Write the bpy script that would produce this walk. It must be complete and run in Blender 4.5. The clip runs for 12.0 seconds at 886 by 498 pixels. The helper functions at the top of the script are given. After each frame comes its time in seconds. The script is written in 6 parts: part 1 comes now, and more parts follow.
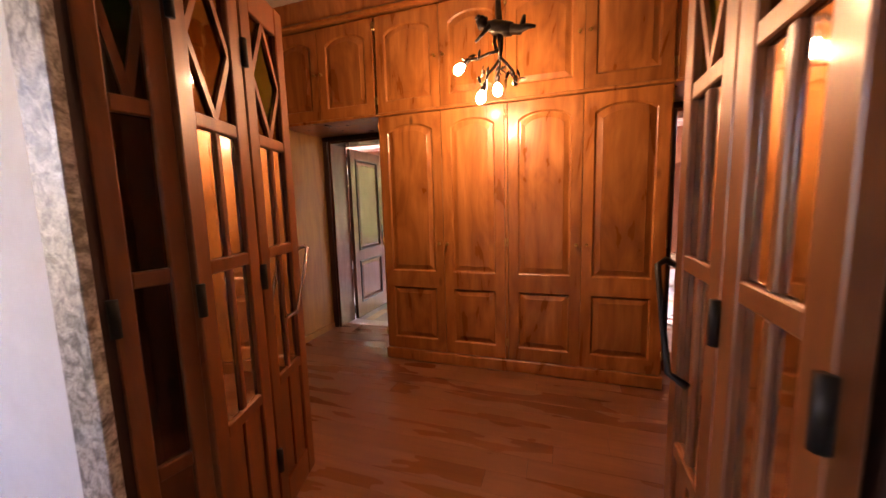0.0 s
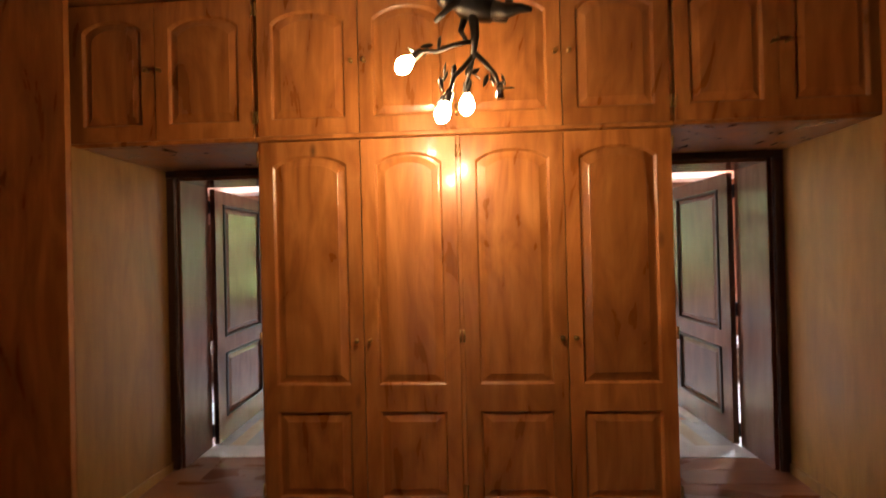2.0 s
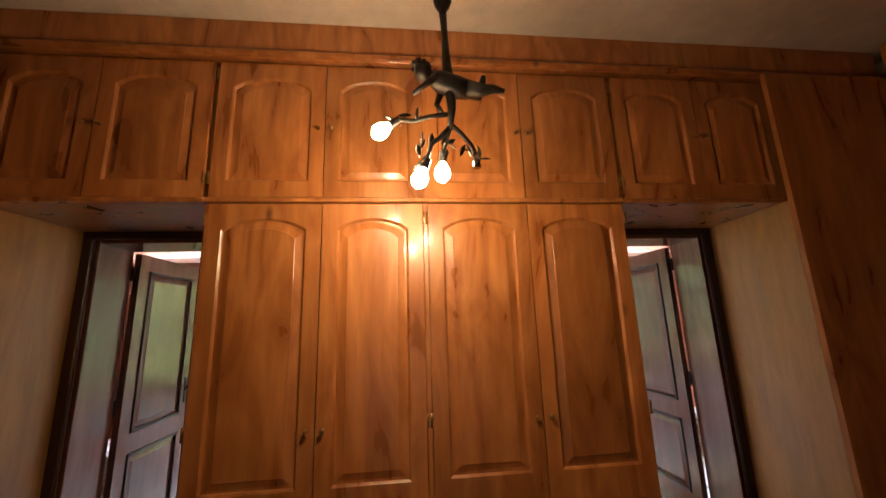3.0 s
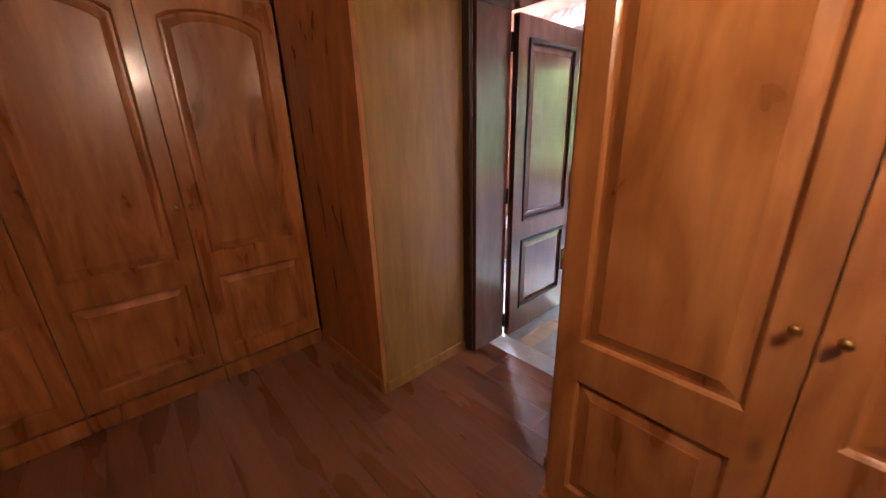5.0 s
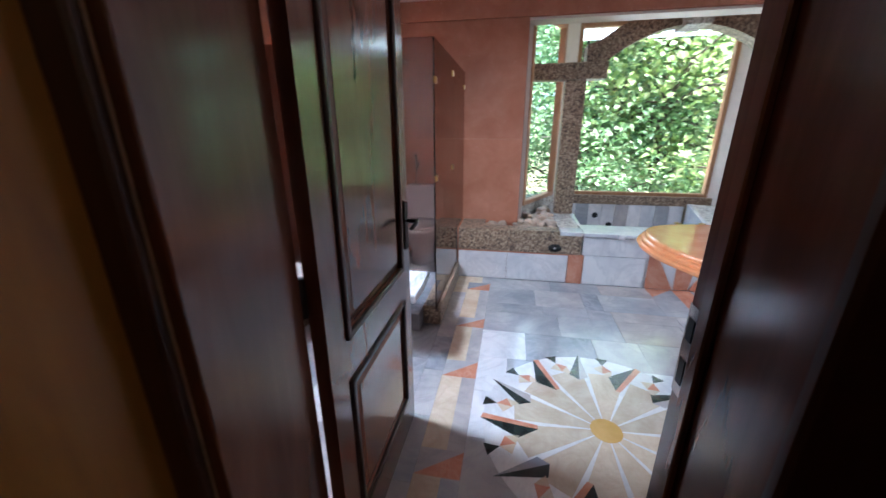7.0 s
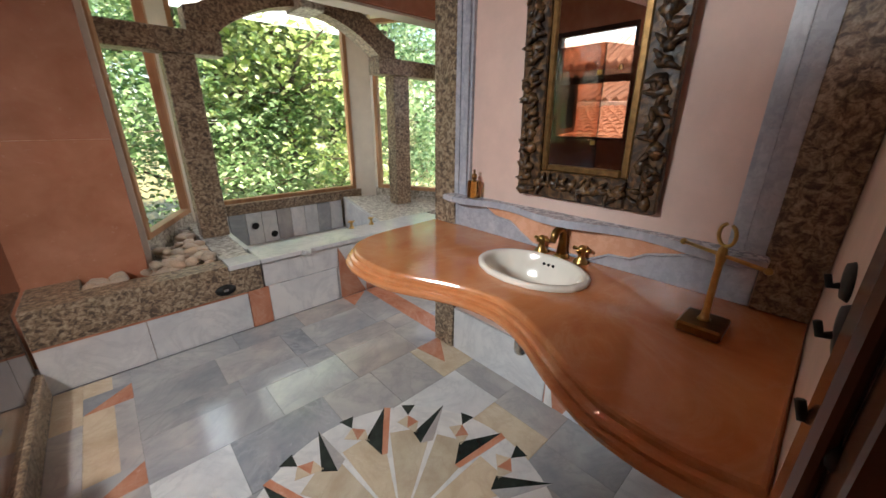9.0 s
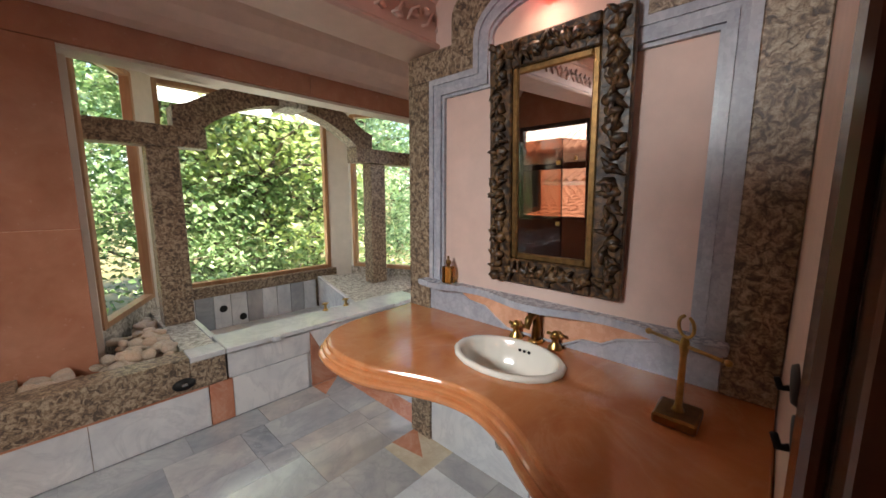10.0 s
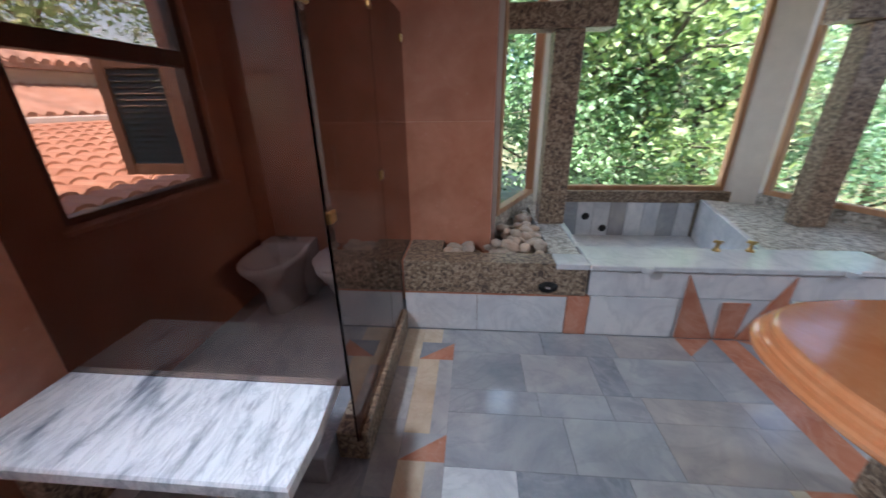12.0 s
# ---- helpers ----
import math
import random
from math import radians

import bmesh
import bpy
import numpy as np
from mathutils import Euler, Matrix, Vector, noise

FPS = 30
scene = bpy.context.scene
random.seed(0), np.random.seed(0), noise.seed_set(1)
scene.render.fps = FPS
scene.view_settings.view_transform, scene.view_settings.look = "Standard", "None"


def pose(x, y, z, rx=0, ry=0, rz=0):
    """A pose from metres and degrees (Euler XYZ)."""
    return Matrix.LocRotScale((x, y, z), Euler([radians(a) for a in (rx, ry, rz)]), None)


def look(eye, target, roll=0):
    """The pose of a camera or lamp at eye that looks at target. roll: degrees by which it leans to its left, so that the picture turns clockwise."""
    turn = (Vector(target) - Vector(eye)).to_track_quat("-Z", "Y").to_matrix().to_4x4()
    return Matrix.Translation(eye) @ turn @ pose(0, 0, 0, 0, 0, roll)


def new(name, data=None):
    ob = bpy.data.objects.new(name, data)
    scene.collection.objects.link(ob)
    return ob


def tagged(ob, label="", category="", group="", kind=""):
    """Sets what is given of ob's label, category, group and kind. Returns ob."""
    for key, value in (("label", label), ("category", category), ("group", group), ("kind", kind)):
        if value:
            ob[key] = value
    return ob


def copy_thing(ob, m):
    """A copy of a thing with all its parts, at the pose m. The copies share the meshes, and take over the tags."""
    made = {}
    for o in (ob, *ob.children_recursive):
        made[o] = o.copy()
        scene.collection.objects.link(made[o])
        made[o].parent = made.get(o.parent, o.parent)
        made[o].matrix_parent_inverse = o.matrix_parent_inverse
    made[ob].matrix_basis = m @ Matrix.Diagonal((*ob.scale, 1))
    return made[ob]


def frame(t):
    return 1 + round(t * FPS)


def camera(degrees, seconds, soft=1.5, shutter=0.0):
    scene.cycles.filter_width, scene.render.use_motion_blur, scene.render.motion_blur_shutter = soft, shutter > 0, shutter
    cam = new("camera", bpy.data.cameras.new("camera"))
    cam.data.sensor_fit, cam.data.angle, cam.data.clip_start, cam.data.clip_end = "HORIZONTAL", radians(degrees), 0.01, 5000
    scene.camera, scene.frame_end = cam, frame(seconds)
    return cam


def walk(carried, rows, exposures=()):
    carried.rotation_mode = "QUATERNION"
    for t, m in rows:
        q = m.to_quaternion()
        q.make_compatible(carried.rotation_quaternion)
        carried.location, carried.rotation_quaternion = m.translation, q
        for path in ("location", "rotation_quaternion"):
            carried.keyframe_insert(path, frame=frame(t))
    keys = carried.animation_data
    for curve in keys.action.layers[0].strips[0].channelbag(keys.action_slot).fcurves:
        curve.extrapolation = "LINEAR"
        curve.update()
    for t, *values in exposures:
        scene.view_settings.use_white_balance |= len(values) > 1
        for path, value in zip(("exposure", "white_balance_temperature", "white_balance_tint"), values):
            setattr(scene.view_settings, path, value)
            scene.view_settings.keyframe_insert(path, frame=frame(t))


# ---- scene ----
cam = camera(101.7, 12.0, 1.5, 0.25)
PATH = [
    (0, (0.403, -2.821, 1.368), (-0.237, -0.942, 1.123), -1.6),
    (0.5, (0.215, -2.534, 1.357), (-0.413, -0.653, 1.095), -1.4),
    (1, (0.062, -2.268, 1.388), (-0.55, -0.385, 1.104), -1.5),
    (1.5, (0.025, -1.977, 1.413), (-0.462, -0.059, 1.126), -1.6),
    (2, (-0.035, -1.89, 1.505), (-0.125, 0.108, 1.516), -1.4),
    (2.5, (-0.122, -1.885, 1.54), (0.033, 0.076, 1.903), -1.7),
    (3, (-0.136, -1.795, 1.505), (0.074, 0.154, 1.899), -1.9),
    (3.5, (-0.069, -1.573, 1.418), (-0.377, 0.395, 1.245), -1.8),
    (3.7, (-0.071, -1.501, 1.408), (-0.685, 0.376, 1.093), -1.5),
    (5.3, (-0.75, -0.81, 1.447), (-2.184, 0.43, 0.808), -1.5),
    (5.5, (-0.867, -0.712, 1.423), (-2.292, 0.544, 0.796), -1.0),
    (6, (-1.265, -0.431, 1.407), (-2.437, 1.057, 0.765), 0.9),
    (6.5, (-1.431, -0.097, 1.396), (-2.191, 1.643, 0.766), -0.1),
    (7, (-1.556, 0.206, 1.396), (-1.908, 2.071, 0.766), -0.2),
    (7.5, (-1.651, 0.458, 1.384), (-1.418, 2.345, 0.764), 0.4),
    (7.7, (-1.653, 0.551, 1.402), (-1.234, 2.398, 0.76), 0.2),
    (9.3, (-1.543, 0.968, 1.424), (-0.19, 2.289, 0.771), 0.5),
    (9.5, (-1.559, 0.949, 1.46), (-0.185, 2.263, 0.838), 0.5),
    (10, (-1.559, 0.94, 1.496), (-0.114, 2.292, 1.211), 0.2),
    (10.5, (-1.502, 1.041, 1.476), (-0.169, 2.512, 1.232), 0.3),
    (11, (-1.474, 1.166, 1.437), (-0.73, 2.953, 0.935), 0.1),
    (11.5, (-1.516, 1.334, 1.423), (-1.166, 3.176, 0.728), 0.0),
    (12, (-1.598, 1.494, 1.421), (-1.761, 3.339, 0.665), -0.8),
]
EXPOSURE = [(0.0, 4.15, 7500, 42), (0.8, 4.0, 7400, 32), (1.5, 3.95, 6900, 12), (2.5, 3.65, 6000, 10), (3.6, 3.6, 6000, 10), (5.4, 4.55, 4900, 10), (6.0, 3.45, 4700, 9), (6.6, 2.9, 4900, 9), (7.5, 2.15, 5800, 9), (9.5, 1.92, 7000, 10), (10.5, 1.9, 7000, 10), (11.2, 1.72, 6300, 10), (12.0, 1.75, 5600, 9)]
walk(cam, [(t, look(eye, target, roll)) for t, eye, target, roll in PATH], EXPOSURE)

# ---- world, sun, exposure ----
world = bpy.data.worlds.new("sky")
scene.world = world
world.use_nodes = True
wn = world.node_tree
sky = wn.nodes.new("ShaderNodeTexSky")
sky.sky_type = "NISHITA"
sky.sun_disc = False
sky.sun_elevation = radians(58)
sky.sun_rotation = radians(155)
bg = wn.nodes["Background"]
bg.inputs["Strength"].default_value = 0.15
wn.links.new(sky.outputs[0], bg.inputs["Color"])
sun = new("sun", bpy.data.lights.new("sun", "SUN"))
sun.data.energy, sun.data.angle, sun.data.color = 5.0, radians(0.5), (1.0, 0.95, 0.86)
sun.matrix_world = look((0, 0, 20), Vector((0, 0, 20)) - Vector((math.sin(radians(155)) * math.cos(radians(58)), math.cos(radians(155)) * math.cos(radians(58)), math.sin(radians(58)))))


def window_lamp(name, m, w, h, power, color, spread=180):
    ob = new(name, bpy.data.lights.new(name, "AREA"))
    ob.data.spread = radians(spread)
    ob.data.shape, ob.data.size, ob.data.size_y, ob.data.energy, ob.data.color = "RECTANGLE", w, h, power, color
    ob.matrix_world = m
    return ob


DAY = (0.86, 0.93, 1.0)
window_lamp("skylight_bay", look((0, 6.7, 3.6), (0, 2.9, 0.9)), 4.5, 2.0, 24, DAY)
# added fill lamp hidden below the sill, brightens the ceiling like light off the ground
window_lamp("fill_lamp_ground_bay", look((0, 5.95, 0.1), (0, 2.6, 2.7)), 1.7, 0.5, 9, (0.97, 1.0, 0.9))
for s in (-1, 1):
    window_lamp("skylight_small_window", look((s * 3.34, 1.86, 2.26), (s * 1.80, 1.72, 0.0)), 0.46, 0.44, 19, DAY, 140)

# ---- materials ----


def ramp(nt, stops):
    r = nt.nodes.new("ShaderNodeValToRGB")
    r.color_ramp.elements[0].position, r.color_ramp.elements[1].position = stops[0][0], stops[-1][0]
    r.color_ramp.elements[0].color = (*stops[0][1], 1)
    r.color_ramp.elements[1].color = (*stops[-1][1], 1)
    for p, c in stops[1:-1]:
        e = r.color_ramp.elements.new(p)
        e.color = (*c, 1)
    return r


def base_mat(name, rough=0.5, metal=0.0, coat=0.0):
    m = bpy.data.materials.new(name)
    m.use_nodes = True
    nt = m.node_tree
    b = nt.nodes["Principled BSDF"]
    b.inputs["Roughness"].default_value = rough
    b.inputs["Metallic"].default_value = metal
    b.inputs["Coat Weight"].default_value = coat
    b.inputs["Coat Roughness"].default_value = 0.12
    return m, nt, b


def coords(nt, scale=(1, 1, 1), shift=True):
    tc = nt.nodes.new("ShaderNodeTexCoord")
    mp = nt.nodes.new("ShaderNodeMapping")
    mp.inputs["Scale"].default_value = scale
    if shift:
        oi = nt.nodes.new("ShaderNodeObjectInfo")
        ml = nt.nodes.new("ShaderNodeVectorMath")
        ml.operation = "MULTIPLY_ADD"
        ml.inputs[1].default_value = (13.0, 7.0, 5.0)
        nt.links.new(oi.outputs["Random"], ml.inputs[0])
        nt.links.new(tc.outputs["Object"], ml.inputs[2])
        nt.links.new(ml.outputs[0], mp.inputs["Vector"])
    else:
        nt.links.new(tc.outputs["Object"], mp.inputs["Vector"])
    return mp


def noise_tex(nt, vec, scale, detail=4.0, rough=0.55, distort=0.0):
    n = nt.nodes.new("ShaderNodeTexNoise")
    n.inputs["Scale"].default_value = scale
    n.inputs["Detail"].default_value = detail
    n.inputs["Roughness"].default_value = rough
    n.inputs["Distortion"].default_value = distort
    nt.links.new(vec.outputs[0], n.inputs["Vector"])
    return n


def mix(nt, a, b, fac, mode="MIX"):
    mx = nt.nodes.new("ShaderNodeMix")
    mx.data_type, mx.blend_type = "RGBA", mode
    for sock, v in ((mx.inputs["Factor"], fac), (mx.inputs["A"], a), (mx.inputs["B"], b)):
        if isinstance(v, (int, float)):
            sock.default_value = v
        elif isinstance(v, tuple):
            sock.default_value = (*v, 1)
        else:
            nt.links.new(v, sock)
    return mx.outputs["Result"]


def bump(nt, b, height, strength, dist=0.01):
    bp = nt.nodes.new("ShaderNodeBump")
    bp.inputs["Strength"].default_value, bp.inputs["Distance"].default_value = strength, dist
    nt.links.new(height, bp.inputs["Height"])
    nt.links.new(bp.outputs[0], b.inputs["Normal"])


def wood(name, dark, mid, light, rough=0.3, coat=0.3, knots=True, along="z", vary=0.2, relief=0.05, swirl=2.4):
    m, nt, b = base_mat(name, rough, 0, coat)
    st = {"z": (1, 1, 0.09), "x": (0.09, 1, 1), "y": (1, 0.09, 1)}[along]
    mp = coords(nt, st)
    grain = noise_tex(nt, mp, 26, 5, 0.6, 0.6)
    mp2 = coords(nt, tuple(a * 0.8 if a == 1 else a * 2.2 for a in st))
    figure = noise_tex(nt, mp2, 5.5, 3, 0.5, swirl)
    c1 = ramp(nt, [(0.3, dark), (0.5, mid), (0.72, light)])
    nt.links.new(figure.outputs["Fac"], c1.inputs["Fac"])
    c2 = ramp(nt, [(0.35, (0.80, 0.75, 0.7)), (0.65, (1.05, 1.03, 1.0))])
    nt.links.new(grain.outputs["Fac"], c2.inputs["Fac"])
    col = mix(nt, c1.outputs[0], c2.outputs[0], 0.75, "MULTIPLY")
    oi = nt.nodes.new("ShaderNodeObjectInfo")
    hv = ramp(nt, [(0.0, (1 - vary, 1 - vary, 1 - vary)), (1.0, (1 + vary * 0.4, 1 + vary * 0.4, 1 + vary * 0.4))])
    nt.links.new(oi.outputs["Random"], hv.inputs["Fac"])
    col = mix(nt, col, hv.outputs[0], 1.0, "MULTIPLY")
    if knots:
        mk = coords(nt, {"z": (3.1, 3.1, 1.25), "x": (1.25, 3.1, 3.1), "y": (3.1, 1.25, 3.1)}[along])
        v = nt.nodes.new("ShaderNodeTexVoronoi")
        v.inputs["Scale"].default_value = 1.0
        nt.links.new(mk.outputs[0], v.inputs["Vector"])
        kr = ramp(nt, [(0.02, (0.9, 0.9, 0.9)), (0.075, (0, 0, 0))])
        nt.links.new(v.outputs["Distance"], kr.inputs["Fac"])
        col = mix(nt, col, tuple(a * 0.25 for a in dark), kr.outputs[0])
    nt.links.new(col, b.inputs["Base Color"])
    rr = ramp(nt, [(0.3, (rough * 0.8,) * 3), (0.7, (rough * 1.35,) * 3)])
    nt.links.new(figure.outputs["Fac"], rr.inputs["Fac"])
    nt.links.new(rr.outputs[0], b.inputs["Roughness"])
    bump(nt, b, grain.outputs["Fac"], relief, 0.003)
    return m


def stone(name, stops, scale, rough=0.25, vein=None, vein_scale=3.0, vary=0.0, fine=None, detail=6, coat=0.0, shift=True, stretch=(1, 1, 1)):
    """Polished or rough stone: blotches from stops, thin veins, piece-to-piece change of tone."""
    m, nt, b = base_mat(name, rough, 0, coat)
    mp = coords(nt, stretch, shift)
    n = noise_tex(nt, mp, scale, detail, 0.6, 0.4)
    c = ramp(nt, stops)
    nt.links.new(n.outputs["Fac"], c.inputs["Fac"])
    col = c.outputs[0]
    if vein:
        w = noise_tex(nt, mp, vein_scale, 8, 0.62, 1.6)
        vr = ramp(nt, [(0.44, (0, 0, 0)), (0.497, (1, 1, 1)), (0.505, (0.5, 0.5, 0.5)), (0.58, (0, 0, 0))])
        nt.links.new(w.outputs["Fac"], vr.inputs["Fac"])
        pw = nt.nodes.new("ShaderNodeMath")
        pw.operation = "MULTIPLY"
        pw.inputs[1].default_value = 0.3
        nt.links.new(vr.outputs[0], pw.inputs[0])
        col = mix(nt, col, vein, pw.outputs[0])
    if vary:
        oi = nt.nodes.new("ShaderNodeObjectInfo")
        hv = ramp(nt, [(0.0, (1 - vary, 1 - vary * 0.9, 1 - vary * 0.8)), (0.5, (1, 1, 1)), (1.0, (1.0, 1 - vary * 0.35, 1 - vary * 0.6))])
        nt.links.new(oi.outputs["Random"], hv.inputs["Fac"])
        col = mix(nt, col, hv.outputs[0], 1.0, "MULTIPLY")
    nt.links.new(col, b.inputs["Base Color"])
    g = noise_tex(nt, mp, fine or scale * 7, 3, 0.6)
    rr = ramp(nt, [(0.3, (rough * 0.75,) * 3), (0.7, (min(1, rough * 1.4),) * 3)])
    nt.links.new(g.outputs["Fac"], rr.inputs["Fac"])
    nt.links.new(rr.outputs[0], b.inputs["Roughness"])
    bump(nt, b, g.outputs["Fac"], 0.05 if rough < 0.35 else 0.2, 0.004)
    return m


def granite(name, a, bcol, c, rough=0.35, size=26.0, relief=0.25):
    m, nt, b = base_mat(name, rough)
    mp = coords(nt, (1, 1, 1), False)
    n0 = noise_tex(nt, mp, 9, 2, 0.5)
    wv = nt.nodes.new("ShaderNodeVectorMath")
    wv.operation = "MULTIPLY_ADD"
    wv.inputs[1].default_value = (0.05, 0.05, 0.05)
    nt.links.new(n0.outputs["Color"], wv.inputs[0])
    nt.links.new(mp.outputs[0], wv.inputs[2])
    n = noise_tex(nt, wv, size, 3, 0.55, 0.8)
    cr = ramp(nt, [(0.36, c), (0.44, tuple((p + q) / 2 for p, q in zip(a, c))), (0.5, a), (0.6, bcol), (0.72, tuple(min(1, q * 1.25) for q in bcol))])
    nt.links.new(n.outputs["Fac"], cr.inputs["Fac"])
    sp = noise_tex(nt, mp, size * 5, 2, 0.5)
    sr = ramp(nt, [(0.35, (0.55, 0.5, 0.48)), (0.55, (1, 1, 1))])
    nt.links.new(sp.outputs["Fac"], sr.inputs["Fac"])
    nt.links.new(mix(nt, cr.outputs[0], sr.outputs[0], 0.7, "MULTIPLY"), b.inputs["Base Color"])
    bump(nt, b, n.outputs["Fac"], relief, 0.01)
    return m


def plain(name, col, rough=0.5, metal=0.0, mottling=0.12, scale=9.0, coat=0.0):
    m, nt, b = base_mat(name, rough, metal, coat)
    mp = coords(nt, (1, 1, 1), False)
    n = noise_tex(nt, mp, scale, 5, 0.6)
    c = ramp(nt, [(0.3, tuple(v * (1 - mottling) for v in col)), (0.7, tuple(min(1, v * (1 + mottling * 0.5)) for v in col))])
    nt.links.new(n.outputs["Fac"], c.inputs["Fac"])
    nt.links.new(c.outputs[0], b.inputs["Base Color"])
    bump(nt, b, n.outputs["Fac"], 0.06, 0.004)
    return m


def glass(name, col, rough=0.0, ior=1.45, wavy=0.0):
    m, nt, b = base_mat(name, rough)
    b.inputs["Base Color"].default_value = (*col, 1)
    b.inputs["Transmission Weight"].default_value = 1.0
    b.inputs["IOR"].default_value = ior
    if wavy:
        mp = coords(nt, (1, 1, 1), False)
        bump(nt, b, noise_tex(nt, mp, 18, 2).outputs["Fac"], wavy, 0.01)
    return m


def glow(name, col, strength):
    m, nt, b = base_mat(name, 0.4)
    b.inputs["Base Color"].default_value = (*col, 1)
    b.inputs["Emission Color"].default_value = (*col, 1)
    b.inputs["Emission Strength"].default_value = strength
    return m


M_CAB = wood("varnished_cabinet_wood", (0.26, 0.088, 0.020), (0.40, 0.150, 0.036), (0.52, 0.218, 0.060), 0.32, 0.25)
M_PALE = wood("pale_panel_wood", (0.27, 0.135, 0.026), (0.33, 0.17, 0.036), (0.385, 0.205, 0.052), 0.42, 0.08, knots=False)
M_DARK = wood("dark_frame_wood", (0.035, 0.014, 0.009), (0.05, 0.02, 0.012), (0.065, 0.027, 0.016), 0.42, 0.1, knots=False, relief=0.01)
M_JAMB = wood("dull_jamb_wood", (0.032, 0.011, 0.006), (0.048, 0.017, 0.009), (0.065, 0.024, 0.012), 0.75, 0.0, knots=False, relief=0.01)
M_LEAF = wood("brown_door_wood", (0.13, 0.05, 0.03), (0.165, 0.066, 0.038), (0.20, 0.082, 0.048), 0.2, 0.45, knots=False, relief=0.004)
M_ENTRY = wood("entry_door_wood", (0.15, 0.046, 0.014), (0.22, 0.072, 0.02), (0.29, 0.10, 0.03), 0.38, 0.1, knots=False)
M_WINWOOD = wood("window_wood", (0.38, 0.19, 0.09), (0.46, 0.25, 0.13), (0.55, 0.33, 0.18), 0.45, 0.0, knots=False)
M_HALLFLOOR = stone("brown_hall_floor", [(0.3, (0.16, 0.07, 0.033)), (0.55, (0.21, 0.095, 0.046)), (0.75, (0.26, 0.125, 0.064))], 1.6, 0.3, None, 1.5, 0.1, fine=90)
M_BOARD = wood("red_brown_floor_board", (0.20, 0.078, 0.034), (0.235, 0.096, 0.044), (0.27, 0.115, 0.055), 0.28, 0.2, knots=False, along="x", vary=0.16, relief=0.02, swirl=0.3)
M_PLASTER = plain("cream_plaster", (0.62, 0.55, 0.44), 0.85)
M_WHITE = plain("white_plaster", (0.8, 0.8, 0.79), 0.8, mottling=0.05)
M_PINKPAINT = plain("pink_wall_paint", (0.68, 0.49, 0.42), 0.6, mottling=0.08)
M_PINKSTONE = stone("pink_polished_stone", [(0.3, (0.37, 0.155, 0.09)), (0.5, (0.43, 0.19, 0.115)), (0.7, (0.49, 0.235, 0.15))], 4.5, 0.2, (0.42, 0.16, 0.1), 2.0, 0.06, coat=0.1)
M_CORAL = stone("coral_marble", [(0.3, (0.46, 0.15, 0.055)), (0.5, (0.55, 0.20, 0.075)), (0.7, (0.62, 0.26, 0.11))], 3.4, 0.13, (0.66, 0.34, 0.17), 2.2, 0.0, coat=0.3)
M_PEACH = stone("peach_marble", [(0.3, (0.62, 0.30, 0.18)), (0.7, (0.74, 0.42, 0.28))], 5, 0.25, (0.5, 0.24, 0.15), 3.0)
M_MARBLE = stone("white_marble_tile", [(0.25, (0.27, 0.28, 0.31)), (0.5, (0.40, 0.40, 0.41)), (0.75, (0.53, 0.515, 0.50))], 3.2, 0.14, (0.22, 0.23, 0.26), 2.4, 0.3, coat=0.35)
M_MARBLE_W = stone("pale_marble", [(0.25, (0.50, 0.51, 0.54)), (0.55, (0.66, 0.66, 0.66)), (0.8, (0.74, 0.73, 0.71))], 3.6, 0.18, (0.34, 0.35, 0.39), 2.6, 0.08, coat=0.15)
M_MARBLE_G = stone("grey_marble", [(0.25, (0.17, 0.18, 0.20)), (0.5, (0.27, 0.28, 0.31)), (0.75, (0.38, 0.38, 0.40))], 5, 0.2, (0.5, 0.5, 0.52), 3.0, 0.12)
M_MARBLE_B = stone("blue_grey_marble", [(0.25, (0.30, 0.31, 0.36)), (0.5, (0.40, 0.41, 0.46)), (0.75, (0.52, 0.52, 0.55))], 6, 0.25, (0.25, 0.26, 0.31), 4.0)
M_ROSE = stone("rose_marble", [(0.25, (0.38, 0.13, 0.075)), (0.5, (0.48, 0.20, 0.12)), (0.75, (0.58, 0.29, 0.19))], 6, 0.2, (0.62, 0.4, 0.3), 4.0, 0.15)
M_BEIGE = stone("beige_marble", [(0.25, (0.46, 0.36, 0.25)), (0.5, (0.55, 0.46, 0.34)), (0.75, (0.63, 0.55, 0.43))], 7, 0.2, (0.4, 0.3, 0.22), 4.0, 0.15)
M_BLACK = stone("black_green_marble", [(0.3, (0.010, 0.013, 0.012)), (0.7, (0.03, 0.04, 0.036))], 9, 0.15)
M_GOLDST = stone("gold_marble", [(0.3, (0.42, 0.25, 0.06)), (0.7, (0.55, 0.35, 0.11))], 8, 0.2)
M_GRANITE = granite("brown_granite", (0.26, 0.18, 0.115), (0.39, 0.31, 0.22), (0.08, 0.055, 0.04), 0.4, 44.0)
M_GRANITE_P = granite("pale_granite", (0.46, 0.42, 0.36), (0.60, 0.57, 0.5), (0.2, 0.18, 0.15), 0.5, 30, 0.3)
M_SLAB = stone("streaked_slab_marble", [(0.32, (0.17, 0.19, 0.23)), (0.41, (0.45, 0.47, 0.50)), (0.49, (0.72, 0.73, 0.74)), (0.75, (0.84, 0.84, 0.84))], 7.0, 0.4, (0.12, 0.14, 0.18), 9.0, fine=60, stretch=(1.6, 0.45, 1), shift=False)
M_PEBBLE = stone("pebble_stone", [(0.25, (0.36, 0.27, 0.19)), (0.5, (0.48, 0.38, 0.29)), (0.75, (0.58, 0.50, 0.42))], 8, 0.55, None, 3, 0.3)
